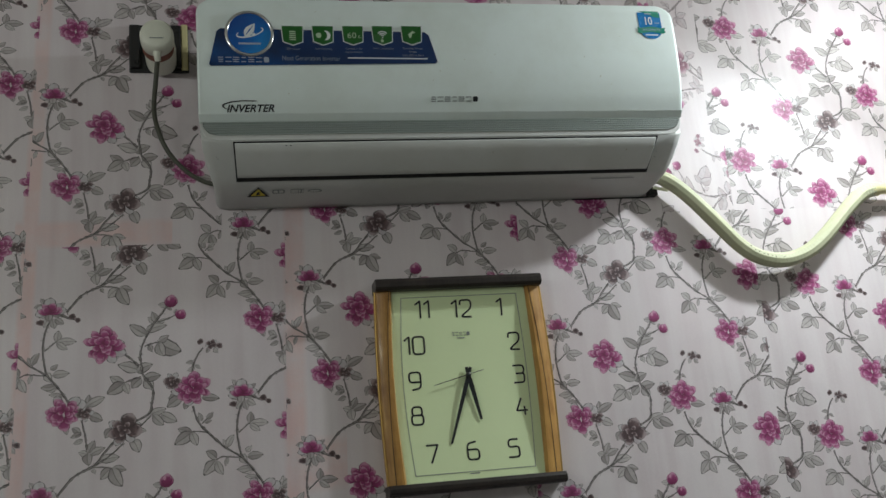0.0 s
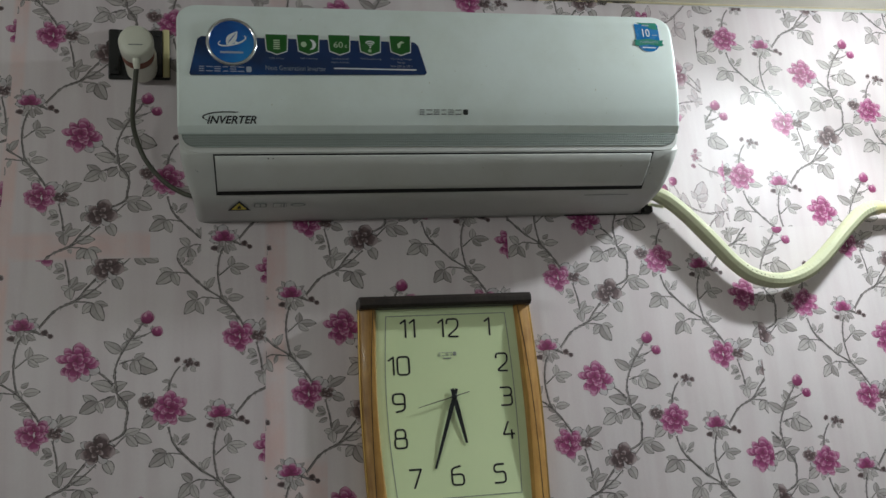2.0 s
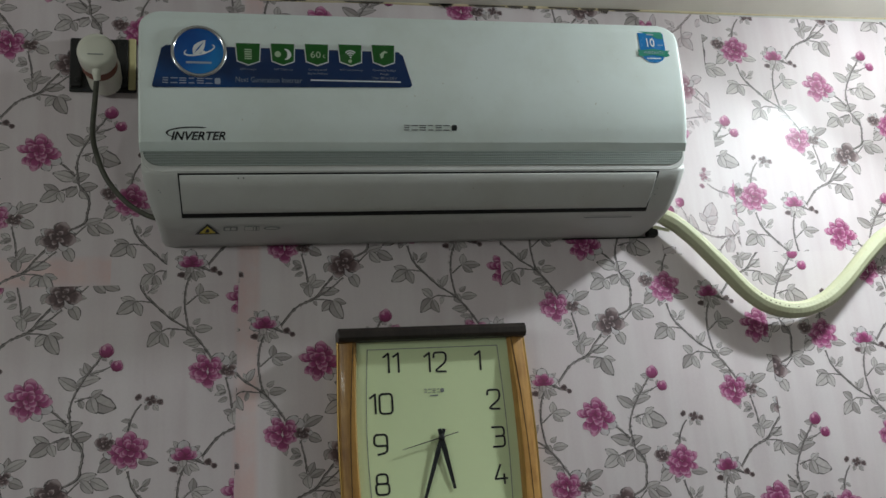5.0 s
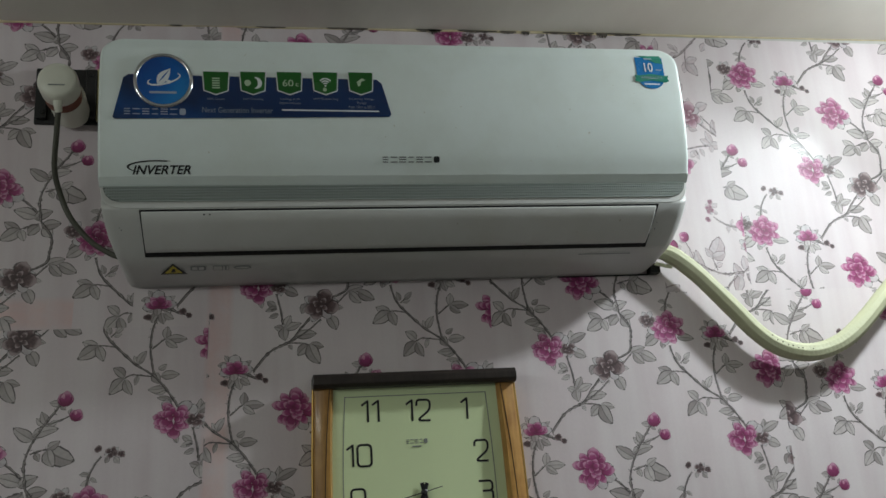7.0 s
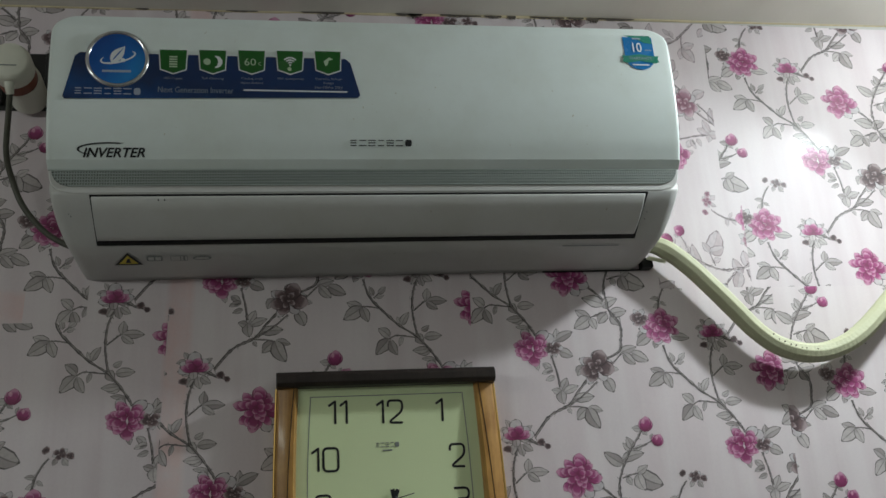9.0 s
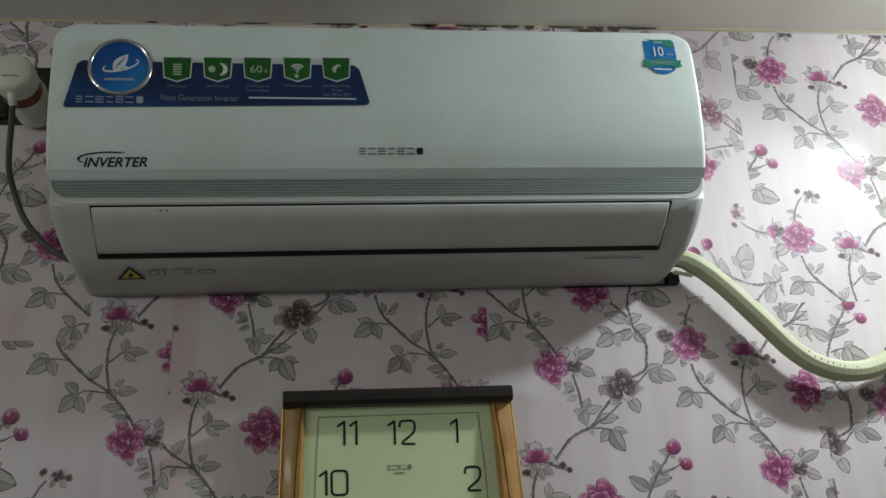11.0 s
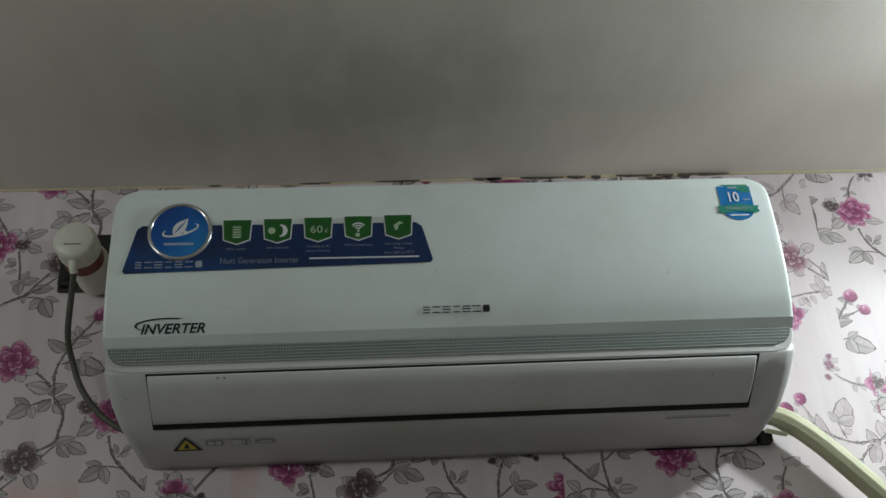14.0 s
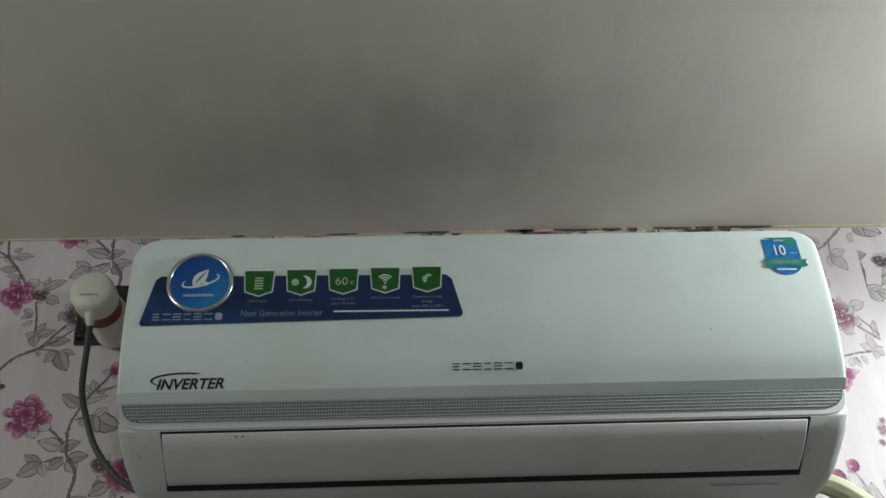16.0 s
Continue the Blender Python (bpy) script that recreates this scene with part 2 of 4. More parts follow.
GOLD = Nodes("gold_edge", (0.42, 0.27, 0.09), 0.42, 0.9).mat
DIAL = plain("dial_card", (0.74, 0.85, 0.51), 0.35, coat=0.7, vary=0.03, scale=12)
CREAM = plain("cream_plastic", (0.74, 0.74, 0.64), 0.35, vary=0.05)
RUST = plain("red_brown_ring", (0.20, 0.055, 0.025), 0.45)
CORD = plain("cord_sheath", (0.085, 0.085, 0.066), 0.5, vary=0.3, scale=140)
HOSE = hose_material()
TAPE = plain("yellowed_tape", (0.66, 0.60, 0.32), 0.45)
PLASTER = plain("room_plaster", (0.52, 0.51, 0.48), 0.8)
FLOOR = plain("floor_tile", (0.17, 0.155, 0.14), 0.35)
CRUMB = plain("grimy_filler", (0.10, 0.085, 0.07), 0.8, vary=0.5)
OCHRE = plain("yellowed_edge", (0.62, 0.53, 0.35), 0.6, vary=0.3)


# ---- mesh helpers ----
def mesh_of(name, bm, *mats, smooth=False):
    me = bpy.data.meshes.new(name)
    bm.to_mesh(me)
    bm.free()
    for m in mats:
        me.materials.append(m)
    if smooth:
        me.polygons.foreach_set("use_smooth", [True] * len(me.polygons))
    return me


def adopt(ob, parent):
    """Makes ob, built in room coordinates, a part of parent."""
    ob.parent = parent
    if parent is not None and parent.data is None:
        ob.matrix_parent_inverse = Matrix.Translation(-parent.location)


def part(name, bm, mat, parent=None, label="", smooth=False, kind=""):
    mats = mat if isinstance(mat, tuple) else (mat,)
    ob = new(name, mesh_of(name, bm, *mats, smooth=smooth))
    adopt(ob, parent)
    return tagged(ob, label=label, kind=kind)


def thing(name, label, category, group="", kind=""):
    return tagged(new(name), label, category, group, kind)


def soften(ob, width, segments=2):
    m = ob.modifiers.new("edge", "BEVEL")
    m.width, m.segments, m.limit_method = width, segments, "ANGLE"
    return ob


def block(x0, x1, y0, y1, z0, z1):
    bm = bmesh.new()
    bmesh.ops.create_cube(bm, size=1)
    for v in bm.verts:
        v.co = ((x0 + x1) / 2 + v.co.x * (x1 - x0), (y0 + y1) / 2 + v.co.y * (y1 - y0), (z0 + z1) / 2 + v.co.z * (z1 - z0))
    return bm


def slab(points, place, depth):
    """A flat plate with the outline points (a, b), front laid through place(a, b, lift); depth thick to the back."""
    bm = bmesh.new()
    front = [bm.verts.new(place(a, b, depth)) for a, b in points]
    back = [bm.verts.new(place(a, b, 0)) for a, b in points]
    n = len(points)
    bm.faces.new(front)
    bm.faces.new(back[::-1])
    for i in range(n):
        bm.faces.new((front[i], back[i], back[(i + 1) % n], front[(i + 1) % n]))
    bmesh.ops.recalc_face_normals(bm, faces=bm.faces)
    return bm


def rounded(x0, x1, z0, z1, r, steps=5):
    pts = []
    for cx, cz, a in ((x1 - r, z1 - r, 0), (x0 + r, z1 - r, 90), (x0 + r, z0 + r, 180), (x1 - r, z0 + r, 270)):
        pts += [(cx + r * math.cos(radians(a + 90 * i / steps)), cz + r * math.sin(radians(a + 90 * i / steps))) for i in range(steps + 1)]
    return pts


def disc(cx, cz, r, n=40, squash=1.0):
    return [(cx + r * math.cos(2 * math.pi * i / n), cz + r * squash * math.sin(2 * math.pi * i / n)) for i in range(n)]


def tube(points, radius, sides=14, ripple=None, flute=0.0):
    """A round tube along a smoothed line; ripple(d) scales its radius at d metres along it."""
    pts = [Vector(p) for p in points]
    line = []
    for i in range(len(pts) - 1):
        a, b, c, d = pts[max(i - 1, 0)], pts[i], pts[i + 1], pts[min(i + 2, len(pts) - 1)]
        for k in range(14):
            t = k / 14
            line.append(0.5 * (2 * b + (c - a) * t + (2 * a - 5 * b + 4 * c - d) * t * t + (3 * b - a - 3 * c + d) * t ** 3))
    line.append(pts[-1])
    bm, rings, gone = bmesh.new(), [], 0.0
    for i, p in enumerate(line):
        ahead = (line[min(i + 1, len(line) - 1)] - line[max(i - 1, 0)]).normalized()
        side = ahead.cross(Vector((0, 1, 0))).normalized()
        up = side.cross(ahead)
        gone += (p - line[i - 1]).length if i else 0
        r = radius * (ripple(gone) if ripple else 1)
        rings.append([bm.verts.new(p + r * (1 - flute * (k % 3 == 0)) * (math.cos(2 * math.pi * k / sides) * side + math.sin(2 * math.pi * k / sides) * up)) for k in range(sides)])
    for a, b in zip(rings, rings[1:]):
        for k in range(sides):
            bm.faces.new((a[k], a[(k + 1) % sides], b[(k + 1) % sides], b[k]))
    bm.faces.new(rings[0][::-1])
    bm.faces.new(rings[-1])
    bmesh.ops.recalc_face_normals(bm, faces=bm.faces)
    return bm


def turned(profile, centre, n=40):
    """A body turned about an axis along -y: profile of (radius, way out from the wall)."""
    bm, rings = bmesh.new(), []
    for r, out in profile:
        rings.append([bm.verts.new((centre[0] + r * math.cos(2 * math.pi * k / n), centre[1] - out, centre[2] + r * math.sin(2 * math.pi * k / n))) for k in range(n)])
    for a, b in zip(rings, rings[1:]):
        for k in range(n):
            bm.faces.new((a[k], b[k], b[(k + 1) % n], a[(k + 1) % n]))
    bm.faces.new(rings[-1])
    bm.faces.new(rings[0][::-1])
    bmesh.ops.recalc_face_normals(bm, faces=bm.faces)
    return bm


def lettering(name, words, width, height, place, mat, parent, shear=0.0, label="", bold=0.0):
    """Words in the built-in font, fitted to width and height about their middle and laid through place(a, b, lift)."""
    curve = bpy.data.curves.new(name, "FONT")
    curve.body, curve.shear, curve.offset = words, shear, bold
    curve.align_x, curve.resolution_u = "CENTER", 3
    ob = bpy.data.objects.new(name, curve)
    scene.collection.objects.link(ob)
    bpy.context.view_layer.update()
    me = bpy.data.meshes.new_from_object(ob.evaluated_get(bpy.context.evaluated_depsgraph_get()))
    bpy.data.objects.remove(ob)
    xs, ys = [v.co.x for v in me.vertices], [v.co.y for v in me.vertices]
    sx, sy = width / (max(xs) - min(xs)), height / (max(ys) - min(ys))
    mx, my = (max(xs) + min(xs)) / 2, (max(ys) + min(ys)) / 2
    for v in me.vertices:
        v.co = place((v.co.x - mx) * sx, (v.co.y - my) * sy, 0)
    me.materials.clear()
    me.materials.append(mat)
    out = new(name, me)
    adopt(out, parent)
    return tagged(out, label=label)


# ---- room ----
CEIL = 2.76
LEAN = 0.042  # the paper hangs this far out of plumb, metres a metre


def wall(name, bm, label, mat=PLASTER):
    return tagged(part(name, bm, mat), label, "wall", kind="structure")


wall_back = wall("wall_back", block(-2.0, 1.74, 0.0, 0.14, 0, CEIL + 0.05), "wall papered with roses on a pale pink ground")
wall("wall_left", block(-2.14, -2.0, -3.4, 0.14, 0, CEIL + 0.05), "unseen plain side wall added to close the room")
# unseen wall, set close in to bounce the bulb's light back
wall("wall_right", block(1.60, 1.74, -3.4, 0.14, 0, CEIL + 0.05), "unseen plain side wall added to close the room")
wall("wall_behind", block(-2.14, 1.74, -3.54, -3.4, 0, CEIL + 0.05), "plain plastered wall behind the room")
tagged(part("floor", block(-2.14, 1.74, -3.54, 0.14, -0.1, 0), FLOOR), "plain tiled floor", "floor", kind="structure")


def ceiling_mesh():
    bm = bmesh.new()
    bmesh.ops.create_grid(bm, x_segments=24, y_segments=24, size=1)
    for v in bm.verts:
        v.co = (-0.2 + v.co.x * 1.94, -1.7 + v.co.y * 1.84, 0)
        v.co.z = CEIL - 0.002 + 0.011 * v.co.x + 0.003 * noise.noise(v.co * 1.7)
    up = bmesh.ops.extrude_face_region(bm, geom=bm.faces[:])["geom"]
    for v in up:
        if isinstance(v, bmesh.types.BMVert):
            v.co.z += 0.12
    bmesh.ops.recalc_face_normals(bm, faces=bm.faces)
    return bm


tagged(part("ceiling", ceiling_mesh(), CEILING, smooth=False), "dull grey ceiling with a dark patch over the unit", "ceiling", kind="structure")


# ---- air conditioner ----
PROFILE = [(2.40, -0.158), (2.418, -0.1645), (2.44, -0.174), (2.47, -0.182), (2.50, -0.1875), (2.54, -0.191), (2.58, -0.1925), (2.605, -0.1915), (2.621, -0.187)]


def front_of(z):
    """How far the front panel stands out at a height."""
    for (za, ya), (zb, yb) in zip(PROFILE, PROFILE[1:]):
        if z <= zb:
            return ya + (yb - ya) * (z - za) / (zb - za)
    return PROFILE[-1][1]


def on_panel(cx, cz, lift=0.0006):
    return lambda a, b, d: Vector((cx + a, front_of(cz + b) - lift - d, cz + b))


def flat_on_panel(cx, cz, lift, z0=2.492, z1=2.575):
    """Laid on the stiff film of the banner, which spans the panel's curve as one plane."""
    ya, yb = front_of(z0) - 0.0012, front_of(z1) - 0.0012
    return lambda a, b, d: Vector((cx + a, ya + (yb - ya) * (cz + b - z0) / (z1 - z0) - lift - d, cz + b - 0.0078 * (cx + a)))


ac = thing("air_conditioner", "white split air conditioner with blue banner sticker on papered wall", "air conditioner")
ac.location, ac.rotation_euler = (0, 0, 2.295), (0, radians(-0.45), 0)  # hung a touch out of level


def shell_mesh():
    # the section from the top back edge, over the front and the slanting outlet, to the bottom back edge
    section = [(-0.001, 2.612), (-0.06, 2.614), (-0.15, 2.612), (-0.166, 2.58), (-0.167, 2.50), (-0.1625, 2.44), (-0.150, 2.40), (-0.1495, 2.383), (-0.1535, 2.378), (-0.153, 2.371),
               (-0.138, 2.356), (-0.121, 2.338), (-0.104, 2.3205), (-0.096, 2.3155), (-0.075, 2.3095), (-0.045, 2.3050), (-0.015, 2.3030), (-0.001, 2.3025)]
    bm, rows = bmesh.new(), []
    centre = Vector((0, -0.085, 2.45))
    for y, z in section:
        half = 0.4372 - (0.021 * ((2.385 - z) / 0.083) ** 2.2 if z < 2.385 else 0)
        row = []
        for x, pull in ((-half, 0.12), (-half + 0.0015, 0.06), (-half + 0.006, 0.02), (-half + 0.016, 0.0), (0, 0), (half - 0.016, 0.0), (half - 0.006, 0.02), (half - 0.0015, 0.06), (half, 0.12)):
            p = Vector((x, y, z))
            inward = Vector((x, centre.y, centre.z)) - p
            p += inward * pull
            row.append(bm.verts.new((p.x, min(p.y, -0.001), p.z)))
        rows.append(row)
    for a, b in zip(rows, rows[1:]):
        for k in range(len(a) - 1):
            bm.faces.new((a[k], b[k], b[k + 1], a[k + 1]))
    bm.faces.new([r[0] for r in rows][::-1])
    bm.faces.new([r[-1] for r in rows])
    bm.faces.new([rows[0][k] for k in range(9)] + [rows[-1][k] for k in range(8, -1, -1)])
    bmesh.ops.recalc_face_normals(bm, faces=bm.faces)
    return bm


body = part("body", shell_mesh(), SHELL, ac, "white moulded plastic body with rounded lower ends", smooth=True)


def panel_mesh(half=0.4365, r=0.03, top=2.621, low=2.4175, thick=0.014):
    bm, fronts, backs = bmesh.new(), [], []
    heights = [low + (top - r - low) * i / 16 for i in range(16)] + [top - r + r * math.sin(radians(90 * i / 10)) for i in range(11)]
    for z in heights:
        w = half + 0.0028 * (top - z) / 0.2 - (r - math.sqrt(max(0, r * r - (z - top + r) ** 2)) if z > top - r else 0)
        w = max(w, half - r + 1e-4)
        edge, fall = (0.0, 0.0012, 0.003, 0.0045, 0.010), (0.0030, 0.0012, 0.0003, 0, 0)
        cols = [-w + e for e in edge] + [-(w - 0.02) + 2 * (w - 0.02) * k / 6 for k in range(7)] + [w - e for e in edge[::-1]]
        drop = list(fall) + [0] * 7 + list(fall[::-1])
        fronts.append([bm.verts.new((x, front_of(z) + d, z)) for x, d in zip(cols, drop)])
        backs.append([bm.verts.new((x, front_of(z) + thick + d, z)) for x, d in zip(cols, drop)])
    for a, b in zip(fronts, fronts[1:]):
        for k in range(16):
            bm.faces.new((a[k], a[k + 1], b[k + 1], b[k]))
    for a, b in zip(backs, backs[1:]):
        for k in range(16):
            bm.faces.new((a[k], b[k], b[k + 1], a[k + 1]))
    rim = [f[0] for f in fronts] + fronts[-1][1:] + [f[-1] for f in fronts[-2::-1]] + fronts[0][-2:0:-1]
    rib = [f[0] for f in backs] + backs[-1][1:] + [f[-1] for f in backs[-2::-1]] + backs[0][-2:0:-1]
    for i in range(len(rim)):
        j = (i + 1) % len(rim)
        bm.faces.new((rim[i], rim[j], rib[j], rib[i]))
    bmesh.ops.recalc_face_normals(bm, faces=bm.faces)
    for e in bm.edges:
        if len(e.link_faces) == 2 and e.calc_face_angle(0) > 0.6:
            e.smooth = False
    return bm


panel = part("front_panel", panel_mesh(), PANEL, ac, "pale blue-green white front panel", smooth=True)


def strip(rows):
    """A band through rows of (half width, y, z)."""
    bm = bmesh.new()
    made = [[bm.verts.new((s * w, y, z)) for s in (-1, 1)] for w, y, z in rows]
    for a, b in zip(made, made[1:]):
        bm.faces.new((a[0], b[0], b[1], a[1]))
    bm.faces.new([m[0] for m in made][::-1])
    bm.faces.new([m[1] for m in made])
    bm.faces.new((made[0][0], made[0][1], made[-1][1], made[-1][0]))
    bmesh.ops.recalc_face_normals(bm, faces=bm.faces)
    return bm


soften(part("panel_lip", strip([(0.4392, -0.150, 2.4175), (0.4392, -0.1645, 2.4175), (0.4384, -0.1555, 2.4065), (0.4384, -0.145, 2.4065)]), PANEL, ac), 0.0008)


def tray(z0, z1, wide, narrow, front, thick, power=2.2):
    """A band under the panel whose lower corners are rounded off."""
    right = [(narrow + (wide - narrow) * (1 - (k / 10) ** power) ** (1 / power), z1 + (z0 - z1) * k / 10) for k in range(11)]
    return slab(right + [(-x, z) for x, z in right[::-1]], lambda a, b, d: Vector((a, front + thick - d, b)), thick)


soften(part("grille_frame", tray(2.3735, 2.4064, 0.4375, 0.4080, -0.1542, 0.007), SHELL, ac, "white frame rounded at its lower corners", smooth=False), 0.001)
# flat sheet close behind the bars, coloured as dark as their shaded holes
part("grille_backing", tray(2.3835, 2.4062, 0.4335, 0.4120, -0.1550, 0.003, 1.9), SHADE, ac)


def grille_mesh():
    bm = bmesh.new()

    def bar(x0, x1, za, zb, out, slant=0.0):
        ya, yb = -0.1558 - out, -0.1558 - out
        q = [(x0, ya, za), (x1, ya, za), (x1 - slant, yb, zb), (x0 - slant, yb, zb)]
        f = [bm.verts.new(p) for p in q]
        b = [bm.verts.new((x, y + 0.003, z)) for x, y, z in q]
        bm.faces.new(f[::-1])
        for i in range(4):
            bm.faces.new((f[i], f[(i + 1) % 4], b[(i + 1) % 4], b[i]))

    for i in range(6):
        z = 2.4058 - i * 0.0042
        w = 0.4120 + 0.0215 * (1 - min(1, (2.4062 - z + 0.0016) / 0.0227) ** 1.9) ** (1 / 1.9)
        bar(-w, w, z, z - 0.0016, 0.0006)
    for k in range(251):
        x = -0.4325 + 0.865 * k / 250
        over = max(0.0, (abs(x) + 0.0008 - 0.412) / 0.0215)
        low = 2.4062 - 0.0227 * (1 - min(1, over) ** 1.9) ** (1 / 1.9)
        bar(x - 0.0008, x + 0.0008, 2.4060, low + 0.0003, 0.0)
    bmesh.ops.recalc_face_normals(bm, faces=bm.faces)
    return bm


part("grille", grille_mesh(), GRILLE, ac, "grey fine-meshed intake grille", kind="stuff")


def slope(x, s, lift):
    """On the slanting outlet: s metres down from its top edge."""
    down, out = Vector((0, 0.0495, -0.0505)).normalized(), Vector((0, -0.714, -0.70))
    return Vector((x, -0.1535, 2.3712)) + down * s + out * lift


# flat black plate under the flap, drawn as the shade in its gaps
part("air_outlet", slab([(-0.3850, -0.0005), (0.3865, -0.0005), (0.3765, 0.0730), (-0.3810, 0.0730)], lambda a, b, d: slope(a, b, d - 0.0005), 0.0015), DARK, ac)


def flap_mesh():
    bm = bmesh.new()
    rows = []
    for s in (0.0018, 0.0028, 0.02, 0.04, 0.055, 0.0632, 0.0645):
        bow = 0.0046 * (1 - ((s - 0.034) / 0.034) ** 2) + 0.0042
        if s in (0.0018, 0.0645):
            bow -= 0.0012
        wl, wr = -0.3825 + 0.0035 * s / 0.065, 0.3815 - 0.009 * s / 0.065
        rows.append([bm.verts.new(slope(x, s, bow)) for x in (wl, wl + 0.001, 0, wr - 0.001, wr)])
    back = [[bm.verts.new(v.co + Vector((0, 0.714, 0.70)) * 0.0045) for v in r] for r in rows]
    for grid, flip in ((rows, 1), (back, -1)):
        for a, b in zip(grid, grid[1:]):
            for k in range(4):
                bm.faces.new((a[k], a[k + 1], b[k + 1], b[k])[::flip])
    rim = rows[0] + [r[-1] for r in rows[1:]] + rows[-1][-2::-1] + [r[0] for r in rows[-2:0:-1]]
    rib = back[0] + [r[-1] for r in back[1:]] + back[-1][-2::-1] + [r[0] for r in back[-2:0:-1]]
    for i in range(len(rim)):
        j = (i + 1) % len(rim)
        bm.faces.new((rim[i], rim[j], rib[j], rib[i]))
    bmesh.ops.recalc_face_normals(bm, faces=bm.faces)
    return bm


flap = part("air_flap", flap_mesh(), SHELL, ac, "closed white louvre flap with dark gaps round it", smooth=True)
for dx in (-0.297, -0.289):
    part("scuff", slab(disc(dx, 0.0050, 0.0012, 8), lambda a, b, d: slope(a, b, 0.0064 + d), 0.0003), INK, flap)


def under(x, s):
    """On the underside: s metres back from the front edge."""
    return lambda a, b, d: Vector((x + a, -0.0965 + (s - b) * 0.94, 2.3150 - (s - b) * 0.285 - d - 0.0006))


warn = part("warning_label", slab([(-0.019, -0.014), (0.019, -0.014), (0, 0.014)], under(-0.344, 0.021), 0.0003), INK, ac, "yellow and black warning triangle")
part("warning_field", slab([(-0.0125, -0.0105), (0.0125, -0.0105), (0, 0.0085)], under(-0.344, 0.021), 0.0006), YELLOW, warn)
part("warning_mark", slab([(-0.004, -0.008), (0.003, -0.008), (0.002, 0.001), (-0.001, 0.001)], under(-0.344, 0.021), 0.0009), INK, warn)
# small instruction symbols beside it: an open book, a page with a bar, a flat lozenge
book = part("symbol", slab(rounded(-0.0110, 0.0110, -0.0055, 0.0055, 0.003), under(-0.309, 0.021), 0.0003), GREYINK, ac)
for x in (-0.0047, 0.0047):
    part("symbol_field", slab(rounded(x - 0.0036, x + 0.0036, -0.0034, 0.0034, 0.001), under(-0.309, 0.021), 0.0005), SHELL, book)
page = part("symbol", slab(rounded(-0.0115, 0.0115, -0.0058, 0.0058, 0.0012), under(-0.2765, 0.021), 0.0003), GREYINK, ac)
for x, w in ((-0.0045, 0.0060), (0.0042, 0.0014), (0.0095, 0.0012)):
    part("symbol_field", slab(rounded(x - w, x + w, -0.0047, 0.0047, 0.0008), under(-0.2765, 0.021), 0.0005), SHELL, page)
lens = part("symbol", slab(disc(0, 0, 0.0130, 28, 0.34), under(-0.2455, 0.021), 0.0003), GREYINK, ac)
part("symbol_field", slab(disc(0, 0, 0.0095, 28, 0.24), under(-0.2455, 0.021), 0.0005), SHELL, lens)
# worn specks on the ends of the body
for x, down, r in ((-0.4130, 0.0265, 0.0007), (-0.4105, 0.0300, 0.0009), (0.3890, 0.0310, 0.0008), (0.3870, 0.0420, 0.0010)):
    part("scuff", slab(disc(x, down, r, 7, 1.3), lambda a, b, d: slope(a, b, d + 0.0003), 0.0004), GREYINK, body)
part("small_print", slab(rounded(-0.043, 0.043, -0.001, 0.001, 0.0008), under(0.312, 0.006), 0.0003), GREYINK, ac)
# black strip painted in for the shade between body and wall
part("back_gap", block(0.26, 0.4175, -0.004, -0.0012, 2.3012, 2.3032), DARK, ac)
# solid black block stands for the shade inside the pipe opening
part("pipe_cutout", block(0.418, 0.4350, -0.018, -0.0012, 2.3015, 2.317), DARK, ac, "dark block drawn as the shade of the pipe opening at the lower corner")


# the badge lettering of the maker stands as plain bars
def bars(name, width, height, place, mat, parent, count=7):
    step = width / count
    for i in range(count):
        x = -width / 2 + step * (i + 0.5)
        w, h = step * (0.42 if i % 3 else 0.34), height / 2
        if count == 1 or i == count - 1:
            part(name, slab(rounded(x - w, x + w, -h, h, h * 0.5, 3), place, 0.0002), mat, parent)
            continue
        for level in (-0.78, 0.78) if i % 2 else (-0.78, 0.0, 0.78):
            part(name, slab(rounded(x - w, x + w, level * h - h * 0.14, level * h + h * 0.14, h * 0.15, 2), place, 0.0002), mat, parent)


bars("maker_mark", 0.089, 0.0085, on_panel(0.0005, 2.438), INK, panel)
lettering("inverter_mark", "INVERTER", 0.079, 0.0118, on_panel(-0.3535, 2.4255), INK, panel, shear=0.3, label="dark slanted lettering", bold=0.022)


def swoosh(place):
    outer = [(0.040 * math.cos(radians(a)) * (1.0), 0.0085 * math.sin(radians(a))) for a in range(60, 236, 11)]
    inner = [(0.0372 * math.cos(radians(a)), 0.0072 * math.sin(radians(a)) - 0.0004) for a in range(235, 59, -11)]
    return slab(outer + inner, place, 0.0002)


part("swoosh", swoosh(on_panel(-0.3605, 2.4295)), INK, panel)

# banner sticker
film = flat_on_panel(0, 0, 0)


def film_at(cx, cz, lift):
    return flat_on_panel(cx, cz, lift)


banner = part("banner_sticker", slab([(-0.4185, 2.4945), (-0.416, 2.4915), (-0.03, 2.4995), (-0.0265, 2.5035), (-0.0385, 2.5515), (-0.0455, 2.5575), (-0.30, 2.558), (-0.398, 2.5585), (-0.4045, 2.5535)], film, 0.0007), NAVY, ac,
              "glossy dark blue feature banner with five green shields")


